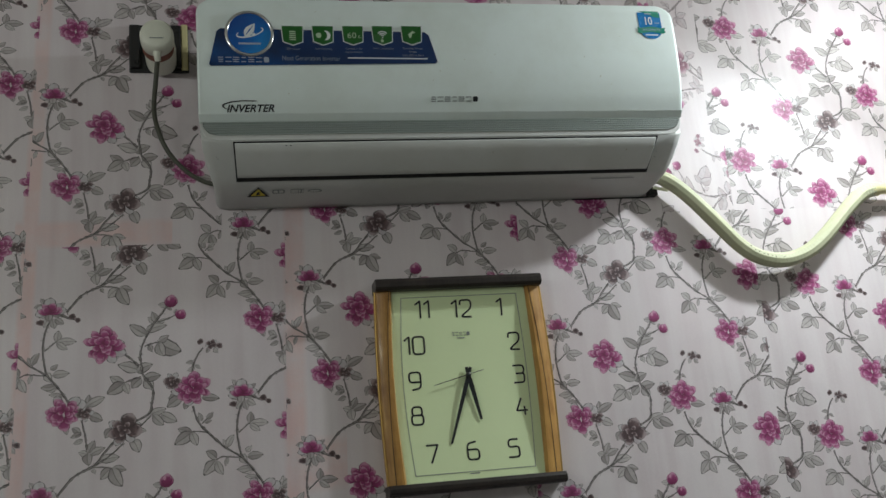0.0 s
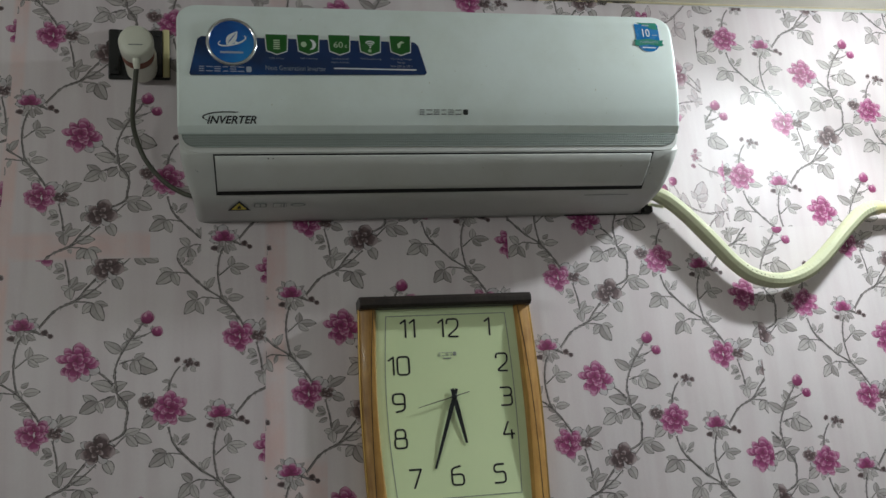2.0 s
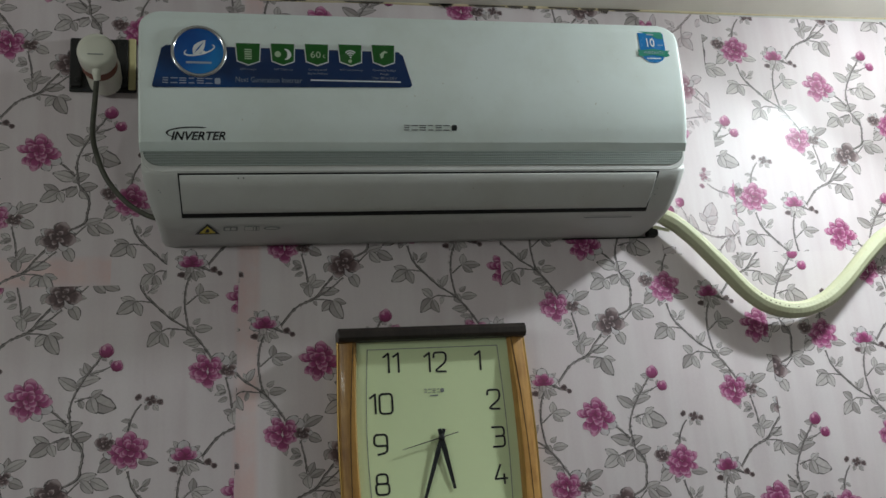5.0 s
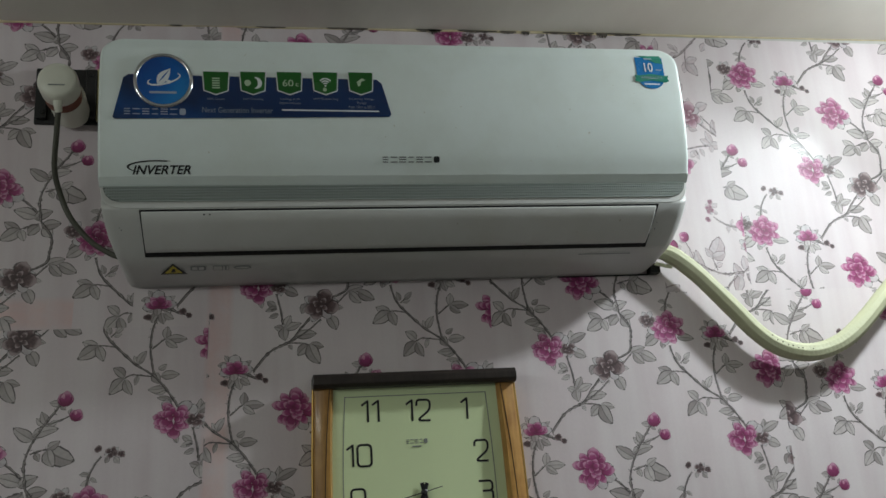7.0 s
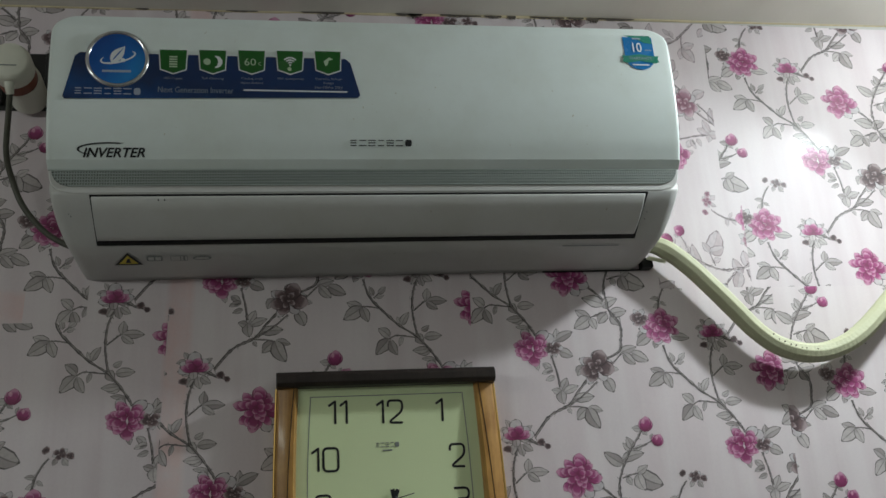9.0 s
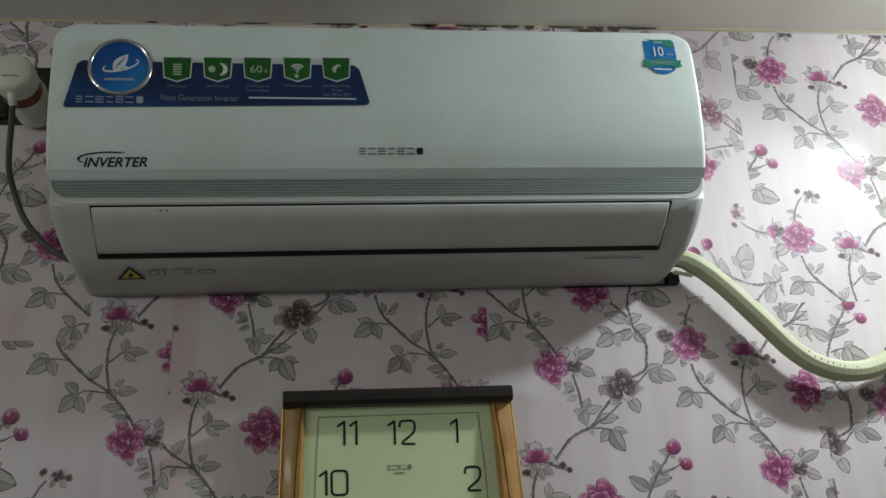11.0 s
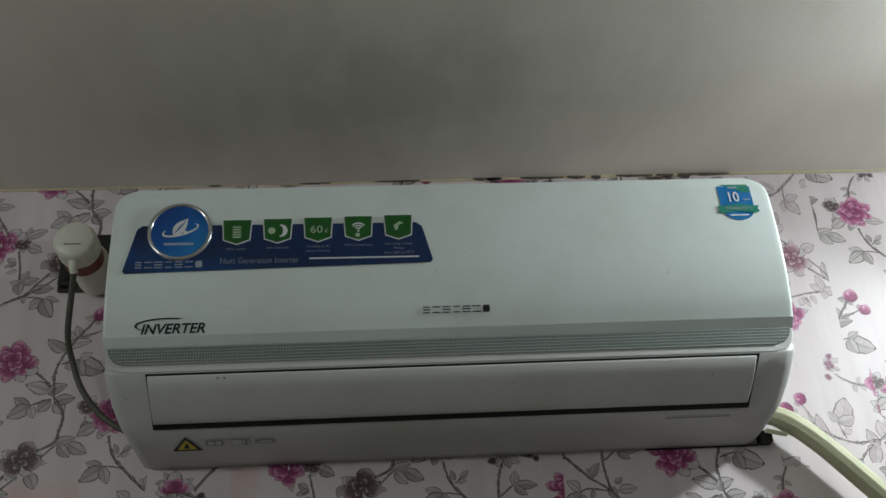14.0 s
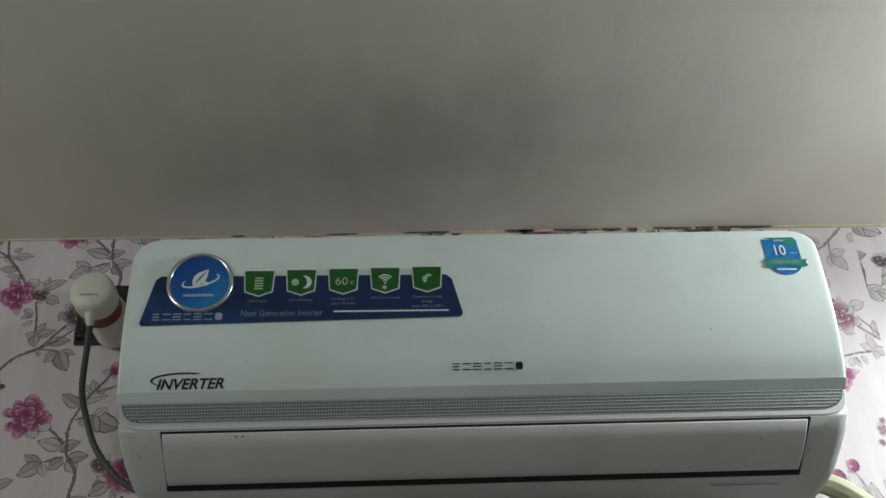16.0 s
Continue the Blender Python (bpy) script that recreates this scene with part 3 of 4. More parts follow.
def raised_ring(cx, cz, profile, n=56):
    """A ring on the film with a profile of (radius, lift)."""
    bm = bmesh.new()
    rows = [[bm.verts.new(film(cx + q * math.cos(2 * math.pi * k / n), cz + q * math.sin(2 * math.pi * k / n), lift)) for k in range(n)] for q, lift in profile]
    for a, b in zip(rows, rows[1:]):
        for k in range(n):
            bm.faces.new((a[k], a[(k + 1) % n], b[(k + 1) % n], b[k]))
    bmesh.ops.recalc_face_normals(bm, faces=bm.faces)
    return bm


part("roundel_rim", raised_ring(-0.3502, 2.5495, ((0.0415, 0.0002), (0.0411, 0.0018), (0.0400, 0.0030), (0.0386, 0.0034), (0.0372, 0.0030), (0.0360, 0.0019), (0.0354, 0.0004))), CHROME, banner, "raised silver rim", smooth=True)
part("roundel_field", slab(disc(-0.3502, 2.5495, 0.0360, 56), film, 0.0020), BLUE, banner)


def blade(half, shrink=1.0):
    """A pointed leaf leaning up to one side, half wide at its middle."""
    axis, across = Vector((0.018, 0.0235)), Vector((-0.0235, 0.018)).normalized()
    one = [Vector((-0.011, -0.009)) + axis * (0.5 + (k / 10 - 0.5) * shrink) + across * half * math.sin(math.pi * (k / 10) ** 0.8) for k in range(11)]
    two = [Vector((-0.011, -0.009)) + axis * (0.5 + (k / 10 - 0.5) * shrink) - across * half * math.sin(math.pi * (k / 10) ** 0.8) for k in range(9, 0, -1)]
    return [tuple(p) for p in one + two]


part("leaf_sign", slab(blade(0.0075), film_at(-0.3472, 2.5530, 0.0021), 0.0002), WHITE, banner)
part("leaf_rib", slab(blade(0.0009, 0.8), film_at(-0.3472, 2.5530, 0.0024), 0.0002), BLUE, banner)
part("orbit", slab([(0.023 * math.cos(radians(a)), 0.0085 * math.sin(radians(a)) + 0.25 * 0.023 * math.cos(radians(a))) for a in range(150, 391, 12)] +
                   [(0.021 * math.cos(radians(a)), 0.0065 * math.sin(radians(a)) + 0.25 * 0.021 * math.cos(radians(a)) + 0.0006) for a in range(390, 149, -12)], film_at(-0.3492, 2.5510, 0.0022), 0.0002), WHITE, banner)
part("orbit_dot", slab(disc(0.008, -0.004, 0.003, 12), film_at(-0.3507, 2.5510, 0.0023), 0.0002), WHITE, banner)
part("small_bar", slab(rounded(-0.0185, 0.019, -0.0016, 0.0016, 0.001), film_at(-0.3507, 2.5310, 0.0021), 0.0002), PALE, banner)
bars("banner_mark", 0.088, 0.0095, film_at(-0.3615, 2.5028, 0.0008), PALE, banner)
lettering("banner_words", "Next Generation Inverter", 0.099, 0.0085, film_at(-0.2475, 2.5065, 0.0009), DIM, banner)
part("banner_rule", slab(rounded(-0.185, -0.044, 2.5068, 2.5088, 0.0009), film, 0.0009), WHITE, banner)

CAPTIONS = (("100% Copper",), ("Self Cleaning",), ("Cooling at 60", "degree Ambient"), ("WiFi Connectivity",), ("Operating Voltage", "Range", "from 130V to 270 V"))
for i, words in enumerate(CAPTIONS):
    cx, cz = -0.2775 + 0.052 * i, 2.5462 + 0.0009 * i

    def shield(s):
        return [(-0.0195 * s, 0.018), (0.0195 * s, 0.018), (0.0175 * s, -0.011 * s), (0.0, -0.0175 * s), (-0.0175 * s, -0.011 * s)]

    rim = part("shield", slab(shield(1.0), film_at(cx, cz, 0.0004), 0.0008), WHITE, banner, "green shield with a pale outline")
    part("shield_field", slab(shield(0.92), film_at(cx, cz + 0.0002, 0.0010), 0.0005), GREEN, banner)
    at = film_at(cx, cz, 0.0016)
    if i == 0:
        for k in range(5):
            part("coil_turn", slab(rounded(-0.0055, 0.0055, -0.0075 + 0.0036 * k, -0.0055 + 0.0036 * k, 0.0009, 3), at, 0.0002), SAGE, banner)
    elif i == 1:
        part("sun_sign", slab(disc(-0.0075, 0.001, 0.0048, 16), at, 0.0002), SAGE, banner)
        part("moon_sign", slab([(0.004 + 0.009 * math.cos(radians(a)), 0.001 + 0.009 * math.sin(radians(a))) for a in range(-100, 101, 20)] +
                               [(0.0025 + 0.0045 * math.cos(radians(a)), 0.001 + 0.0075 * math.sin(radians(a))) for a in range(80, -81, -20)], at, 0.0002), WHITE, banner)
    elif i == 2:
        lettering("figure", "60", 0.0155, 0.0105, film_at(cx - 0.002, cz + 0.001, 0.0018), SAGE, banner)
        lettering("unit", "c", 0.004, 0.005, film_at(cx + 0.011, cz - 0.0015, 0.0018), SAGE, banner)
    elif i == 3:
        for r in (0.004, 0.0075, 0.011):
            part("wave_arc", slab([(r * math.cos(radians(a)), -0.002 + r * math.sin(radians(a))) for a in range(40, 141, 10)] +
                                  [((r - 0.0018) * math.cos(radians(a)), -0.002 + (r - 0.0018) * math.sin(radians(a))) for a in range(140, 39, -10)], at, 0.0002), WHITE, banner)
        part("wave_dot", slab(disc(0, -0.003, 0.0014, 12), at, 0.0002), WHITE, banner)
        part("wave_ring", slab(disc(-0.001, -0.009, 0.0028, 12), at, 0.0002), SAGE, banner)
    else:
        part("bolt_sign", slab([(-0.006, 0.003), (0.002, 0.009), (0.007, 0.006), (0.001, 0.004), (-0.001, -0.003), (-0.004, -0.004)], at, 0.0002), SAGE, banner)
    for k, line in enumerate(words):
        lettering("caption", line, 0.0019 * len(line) + 0.004, 0.0042, film_at(cx, cz - 0.0235 - 0.0062 * k, 0.0009), DIM, banner)

# warranty sticker, following the curve of the panel
def stuck(cx, cz, lift):
    return lambda a, b, d: Vector((cx + a, front_of(cz + b) - 0.0003 - lift - d, cz + b - 0.0078 * (cx + a)))


def patch(points, lift, depth):
    bm = slab(points, lambda a, b, d: Vector((a, -d, b)), depth)
    for z in (2.56, 2.57, 2.58, 2.588, 2.5965, 2.605, 2.61):
        bmesh.ops.bisect_plane(bm, geom=bm.verts[:] + bm.edges[:] + bm.faces[:], plane_co=(0, 0, z), plane_no=(0, 0, 1))
    for v in bm.verts:
        v.co = stuck(0, 0, lift - v.co.y)(v.co.x, v.co.z, 0)
    return bm


tag = part("warranty_sticker", patch(rounded(0.366, 0.4115, 2.569, 2.611, 0.004), 0.0, 0.0004), CYAN, ac, "blue warranty sticker with a green ribbon")
part("sticker_corner", patch([(0.369, 2.6105), (0.409, 2.6105), (0.411, 2.596), (0.40, 2.597), (0.385, 2.6045)], 0.0005, 0.0002), TEAL, tag)
part("sticker_foot", patch([(0.389 + 0.0205 * math.cos(radians(a)), 2.568 + 0.0155 * math.sin(radians(a))) for a in range(180, 361, 12)], 0.0, 0.0004), CYAN, tag)
part("ribbon", patch([(0.361, 2.5655), (0.3675, 2.563), (0.389, 2.5665), (0.4115, 2.563), (0.418, 2.5655), (0.4155, 2.570), (0.418, 2.575), (0.4095, 2.5745), (0.389, 2.5775), (0.369, 2.5745), (0.361, 2.575), (0.3635, 2.570)], 0.0007, 0.0003), TEAL, tag)
lettering("years", "10", 0.0140, 0.0165, stuck(0.3865, 2.589, 0.0011), WHITE, tag, bold=0.01)
lettering("ribbon_words", "WARRANTY", 0.036, 0.0045, stuck(0.389, 2.5705, 0.0014), PALE, tag)
part("sticker_bar", patch(rounded(0.376, 0.402, 2.5592, 2.5612, 0.0009), 0.0006, 0.0002), WHITE, tag)
part("sticker_line", patch(rounded(0.398, 0.408, 2.584, 2.5855, 0.0006), 0.0006, 0.0002), PALE, tag)
part("sticker_bar", patch(rounded(0.381, 0.394, 2.603, 2.6055, 0.0009), 0.0009, 0.0002), PALE, tag)


# ---- wall clock ----
clock = thing("wall_clock", "square wall clock with honey wood sides and pale green dial", "clock")
clock.location = (0.008, 0, 1.773)
CX = 0.0085


def dial_depth(z):
    """The dial is hollow from top to bottom."""
    return -0.0270 + 0.009 * math.sin(math.pi * min(1, max(0, (z - 1.789) / 0.341)))


def cheek_height(f, z):
    """How far a wooden side stands out, from its outer edge (f = 0) over a crest to the dial (f = 1)."""
    crest = -0.0275 - 0.0065 * math.sin(min(1.0, f / 0.84) * math.pi / 2)
    return crest if f <= 0.86 else crest + (dial_depth(z) - 0.0012 - crest) * (f - 0.86) / 0.14


def cheek(side):
    """A wooden side that rises from its outer edge to a crest by the dial, whose edge it bows round."""
    bm, rows = bmesh.new(), []
    for i in range(15):
        t = i / 14
        z = 1.788 + 0.343 * t
        outer = 0.1545 - 0.0015 * t + 0.0042 * math.sin(math.pi * t)
        inner = 0.1240 + 0.0060 * math.sin(math.pi * t)
        pts = [(outer, -0.001), (outer, -0.0255)]
        for k in range(8):
            f = k / 7
            pts.append((outer - 0.001 + (inner - outer + 0.001) * f, cheek_height(f, z)))
        pts += [(inner, -0.001)]
        rows.append([bm.verts.new((CX + side * x, y, z)) for x, y in pts])
    for a, b in zip(rows, rows[1:]):
        for k in range(len(a) - 1):
            bm.faces.new((a[k], a[k + 1], b[k + 1], b[k]))
    bm.faces.new(rows[0])
    bm.faces.new(rows[-1][::-1])
    bmesh.ops.recalc_face_normals(bm, faces=bm.faces)
    for e in bm.edges:
        if len(e.link_faces) == 2 and e.calc_face_angle(0) > 0.7:
            e.smooth = False
    return bm


for side, name in ((-1, "side_panel"), (1, "side_panel")):
    cheek_ob = part(name, cheek(side), WOOD, clock, "honey-brown grained wooden side", smooth=True)
    x = CX + side * 0.155
    seam = [(1.789 + 0.341 * k / 8, 0.80 - 0.42 * math.sin(math.pi / 2 * (1 - k / 8))) for k in range(9)]
    part("veneer_line", tube([(CX + side * (0.1545 + (0.1240 + 0.006 * math.sin(math.pi * (z - 1.789) / 0.341) - 0.1545) * f), cheek_height(f, z) - 0.0002, z) for z, f in seam], 0.0006, 6), EBONY, cheek_ob)
    part("gold_edge", tube([(x + side * 0.0005, -0.0250, 1.79), (x + side * 0.0044, -0.0250, 1.96), (x - side * 0.0008, -0.0250, 2.13)], 0.0018, 8), GOLD, cheek_ob)


def rail(z0, z1, half, out):
    bm = slab([(-0.001, z0), (-out + 0.006, z0), (-out, z0 + 0.005), (-out, z1 - 0.006), (-out + 0.005, z1), (-0.001, z1)], lambda a, b, d: Vector((CX - half + d, a, b)), 2 * half)
    return bm


soften(part("top_rail", rail(2.1285, 2.1495, 0.1545, 0.047), EBONY, clock, "dark stained wooden top rail"), 0.0012)
soften(part("bottom_rail", rail(1.772, 1.7905, 0.1580, 0.047), EBONY, clock, "dark stained wooden bottom rail"), 0.0012)


def dial_mesh():
    edge = [(dial_depth(1.789 + 0.341 * k / 16), 1.789 + 0.341 * k / 16) for k in range(17)] + [(-0.002, 2.130), (-0.002, 1.789)]
    return slab(edge, lambda a, b, d: Vector((CX - 0.1325 + d, a, b)), 0.265)


dial = part("dial", dial_mesh(), DIAL, clock, "pale green dial with large dark figures")


def on_dial(cx, cz, lift=0.0):
    return lambda a, b, d: Vector((cx + a, dial_depth(cz + b) - 0.0004 - lift - d, cz + b))


def dial_line():
    # thin printed border that follows the bowed sides
    def edge(inset):
        right = [(0.108 - inset + 0.007 * math.sin(math.pi * k / 12), 1.803 + inset + (0.314 - 2 * inset) * k / 12) for k in range(13)]
        return right + [(-x, z) for x, z in right[::-1]]
    bm = bmesh.new()
    rings = [[bm.verts.new((CX + x, dial_depth(z) - 0.0005, z)) for x, z in edge(i)] for i in (0, 0.0011)]
    n = len(rings[0])
    for i in range(n):
        bm.faces.new((rings[0][i], rings[0][(i + 1) % n], rings[1][(i + 1) % n], rings[1][i]))
    return bm


part("dial_border", dial_line(), GREYINK, dial)


STROKES = {
    "0": [[(0, 0.5), (0, 1), (1, 1), (1, 0), (0, 0), (0, 0.5)]], "1": [[(0.0, 0.8), (0.45, 1.0), (0.45, 0.0)]],
    "2": [[(0, 0.72), (0.03, 1), (1, 1), (1, 0.52), (0.02, 0.02), (1, 0)]], "3": [[(0, 1), (1, 1), (1, 0.53), (0.25, 0.53)], [(0.6, 0.53), (1, 0.53), (1, 0), (0, 0)]],
    "4": [[(0.5, 1), (0, 0.28), (1, 0.28)], [(0.72, 0.52), (0.72, 0)]], "5": [[(0.95, 1), (0.1, 1), (0.06, 0.56), (1, 0.60), (1, 0), (0, 0)]],
    "6": [[(0.8, 1), (0.02, 0.9), (0, 0), (1, 0), (1, 0.56), (0.02, 0.56)]], "7": [[(0, 1), (1, 1), (0.35, 0)]],
    "8": [[(0.5, 0.53), (0.08, 0.53), (0.08, 1), (0.92, 1), (0.92, 0.53), (0.5, 0.53)], [(0.5, 0.53), (0, 0.53), (0, 0), (1, 0), (1, 0.53), (0.5, 0.53)]],
    "9": [[(0.2, 0), (0.98, 0.1), (1, 1), (0, 1), (0, 0.44), (0.98, 0.44)]]}


def numeral(words, place, wide=0.0205, high=0.031, pen=0.0016):
    """A figure drawn with a round-cornered pen, as the dial's squarish type."""
    bm = bmesh.new()
    widths = [0.0105 if c == "1" else wide for c in words]
    left = -(sum(widths) + 0.0055 * (len(words) - 1)) / 2
    for c, w in zip(words, widths):
        for n, line in enumerate(STROKES[c]):
            pts = [Vector((left + x * (wide if c == "1" else w), (z - 0.5) * high)) for x, z in line]
            path = [pts[0]]
            for a, b, d in zip(pts, pts[1:], pts[2:]):
                r = min(0.0065, (a - b).length * 0.5, (d - b).length * 0.5)
                if c in "147":
                    r = 0.0004
                p, q = b + (a - b).normalized() * r, b + (d - b).normalized() * r
                path += [p * (1 - t) ** 2 + b * 2 * t * (1 - t) + q * t * t for t in (0, 0.2, 0.4, 0.6, 0.8, 1)]
            path.append(pts[-1])
            rows = []
            for i, p in enumerate(path):
                ahead = (path[min(i + 1, len(path) - 1)] - path[max(i - 1, 0)]).normalized()
                side = Vector((-ahead.y, ahead.x)) * pen
                rows.append([bm.verts.new(place(*(p + k * side), 0.00002 * n)) for k in (-1, 1)])
            for a, b in zip(rows, rows[1:]):
                bm.faces.new((a[0], a[1], b[1], b[0]))
        left += w + 0.0055
    return bm


for words, x, z in (("12", 0.0107, 2.0928), ("1", 0.0822, 2.0924), ("2", 0.104, 2.0289), ("3", 0.1067, 1.9687), ("4", 0.1058, 1.9099), ("5", 0.0804, 1.8378), ("6", 0.0071, 1.8393), ("7", -0.0656, 1.8383), ("8", -0.0857, 1.9063), ("9", -0.0844, 1.9672), ("10", -0.0808, 2.0304), ("11", -0.0613, 2.0941)):
    part("numeral", numeral(words, on_dial(x, z)), INK, dial)
bars("dial_mark", 0.034, 0.0065, on_dial(0.006, 2.0475), GREYINK, dial, 5)
bars("dial_small_mark", 0.020, 0.0018, on_dial(0.006, 2.040), GREYINK, dial, 1)
bars("dial_small_mark", 0.026, 0.0018, on_dial(0.006, 1.8005), GREYINK, dial, 1)


def hand(tip, tail, w0, w1, lift):
    a, b = Vector((0.0126, 1.9727)), Vector(tip)
    along = (b - a).normalized()
    side = Vector((-along.y, along.x))
    start = a - along * tail
    pts = [start + side * w0 * 0.7, start - side * w0 * 0.7, a + along * 0.02 - side * w0, b - side * w1, b + side * w1, a + along * 0.02 + side * w0]
    return slab([tuple(p) for p in pts], lambda x, z, d: Vector((x, -0.0215 - lift - d, z)), 0.0007)


part("hour_hand", hand((0.0282, 1.8926), 0.014, 0.0042, 0.0022, 0.0), INK, dial)
part("minute_hand", hand((-0.03, 1.853), 0.014, 0.0038, 0.0018, 0.0015), INK, dial)
part("second_hand", hand((-0.052, 1.9565), 0.028, 0.0008, 0.0004, 0.003), INK, dial)
part("hand_boss", turned([(0.0045, 0), (0.0045, 0.0090), (0.003, 0.0100)], (0.0126, -0.0165, 1.9727), 20), INK, dial)


# ---- socket, plug and cord ----
socket = thing("wall_socket", "broken black socket box with white round adaptor", "socket")
socket.location = (-0.51, 0, 2.56)
for x0, x1 in ((-0.5605, -0.543), (-0.486, -0.4695)):
    soften(part("socket_side", block(x0, x1, -0.016, -0.0012, 2.574, 2.660), BLACK, socket), 0.002)
soften(part("socket_base", block(-0.5625, -0.4565, -0.007, -0.0008, 2.5680, 2.6640), BLACK, socket), 0.002)
soften(part("socket_edge", block(-0.4695, -0.4575, -0.012, -0.0012, 2.571, 2.664), TAPE, socket, "yellowed torn edge strip"), 0.002)
for x, z in ((-0.549, 2.584), (-0.4785, 2.5845), (-0.4785, 2.650)):
    part("screw", turned([(0.0042, 0), (0.0042, 0.002), (0.003, 0.003)], (x, -0.0155, z), 14), DARK, socket)
PX, PZ = -0.5070, 2.5810
adaptor = part("adaptor", turned([(0.0245, 0.007), (0.0268, 0.012), (0.0280, 0.062), (0.0270, 0.070), (0.024, 0.072)], (PX + 0.002, 0, PZ + 0.004)), CREAM, socket, "white round plastic adaptor", smooth=False)

plug = thing("power_plug", "cream round power plug with red-brown ring, pushed into an adaptor", "plug")
plug.location = (PX, -0.072, PZ)
part("plug_ring", turned([(0.0255, 0.0722), (0.0270, 0.074), (0.0272, 0.095), (0.0262, 0.097)], (PX, 0, PZ)), RUST, plug, "red-brown ring")
cap = part("plug_cap", turned([(0.0268, 0.095), (0.0284, 0.098), (0.0288, 0.122), (0.0275, 0.1275), (0.0235, 0.1305), (0.012, 0.1322)], (PX, 0, PZ)), CREAM, plug, "cream domed cap", smooth=True)
part("slot", slab(rounded(PX - 0.0115, PX + 0.0115, PZ - 0.0108, PZ - 0.0092, 0.0007), lambda a, b, d: Vector((a, -0.1324 - d, b)), 0.0006), GREYINK, cap)
part("strain_relief", tube([(PX, -0.115, PZ - 0.023), (PX, -0.113, PZ - 0.034), (PX + 0.0005, -0.108, PZ - 0.042)], 0.0062, 14, lambda d: 1.25 - 22 * d), CREAM, plug)
cord = tagged(part("power_cable", tube([(PX, -0.109, PZ - 0.038), (-0.5110, -0.092, 2.515), (-0.517, -0.064, 2.470), (-0.5125, -0.042, 2.440), (-0.497, -0.034, 2.402), (-0.468, -0.030, 2.366), (-0.438, -0.030, 2.345), (-0.415, -0.032, 2.337)], 0.0042, 12), CORD, smooth=True),
              "grey-green power cord hanging from the plug into the unit", "cable")

# ---- insulated pipe ----
def ripple(d):
    wrap = 0.0
    if 0.20 < d < 0.62:
        wrap = 0.035 * math.sin(d * 2 * math.pi / 0.008)
    neck = 0.92 + 0.08 * min(1.0, d / 0.05) + 0.05 * math.sin(d * 180) * max(0.0, 1 - d / 0.09)
    return neck * (1 + wrap * 0.6 + 0.015 * math.sin(d * 47))


pipe = thing("insulated_pipe", "cream foam-sleeved pipe sagging in a loop from the unit", "pipe")
pipe.location = (0.66, 0, 2.14)
sleeve = part("sleeve", tube([(0.418, -0.022, 2.347), (0.432, -0.025, 2.341), (0.448, -0.029, 2.333), (0.470, -0.031, 2.317), (0.495, -0.031, 2.294), (0.523, -0.031, 2.263), (0.550, -0.031, 2.232), (0.579, -0.031, 2.198), (0.609, -0.031, 2.174), (0.644, -0.031, 2.161), (0.680, -0.031, 2.159), (0.716, -0.031, 2.168), (0.748, -0.031, 2.184), (0.785, -0.030, 2.212), (0.833, -0.029, 2.255), (0.870, -0.028, 2.285), (0.893, -0.028, 2.298), (0.909, -0.028, 2.302)], 0.0148, 30, ripple, 0.10), HOSE, pipe, "pale green-cream ribbed sleeve with grimy marks at the bend", smooth=True)
part("pipe_band", tube([(0.905, -0.028, 2.301), (0.914, -0.028, 2.303), (0.923, -0.028, 2.303)], 0.0142, 18), TAPE, pipe, "yellowed tape band", smooth=True)
part("pipe_end", tube([(0.919, -0.028, 2.303), (1.057, -0.028, 2.304), (1.57, -0.028, 2.306)], 0.0112, 16), TAPE, pipe, smooth=True)
for k in range(9):
    d = 0.600 + 0.0085 * k
    h = 2.158 + 0.032 * max(0.0, (0.672 - d) / 0.08) ** 1.6
    part("grime_mark", turned([(0.0013, 0.0), (0.0013, 0.0006)], (d + random.uniform(-0.001, 0.001), -0.0448, h + random.uniform(-0.004, 0.003)), 7), CRUMB, sleeve)
part("tape_tail", slab([(0.426, 2.320), (0.452, 2.311), (0.449, 2.306), (0.421, 2.315)], lambda a, b, d: Vector((a, -0.026 - 0.2 * (a - 0.424) - d, b)), 0.0008), HOSE, pipe, "loose tape end")

# ---- edge between paper and ceiling ----
random.seed(5)
def edge_mesh():
    bm, rows = bmesh.new(), []
    for k in range(121):
        x = -1.98 + 3.56 * k / 120
        top = CEIL - 0.002 + 0.011 * x + 0.002
        low = top - 0.0052 - 0.0016 * noise.noise((x * 9, 0, 0)) - 0.001 * noise.noise((x * 40, 3, 0))
        rows.append([bm.verts.new(p) for p in ((x, -0.0002, low), (x, -0.0022, low + 0.0006), (x, -0.0024, top + 0.004), (x, -0.0002, top + 0.004))])
    for a, b in zip(rows, rows[1:]):
        for i in range(4):
            bm.faces.new((a[i], a[(i + 1) % 4], b[(i + 1) % 4], b[i]))
    bm.faces.new(rows[0])
    bm.faces.new(rows[-1][::-1])
    bmesh.ops.recalc_face_normals(bm, faces=bm.faces)
    return bm


edging = tagged(part("trim", edge_mesh(), OCHRE), "yellowed uneven paint edge along the ceiling", "trim", kind="structure")
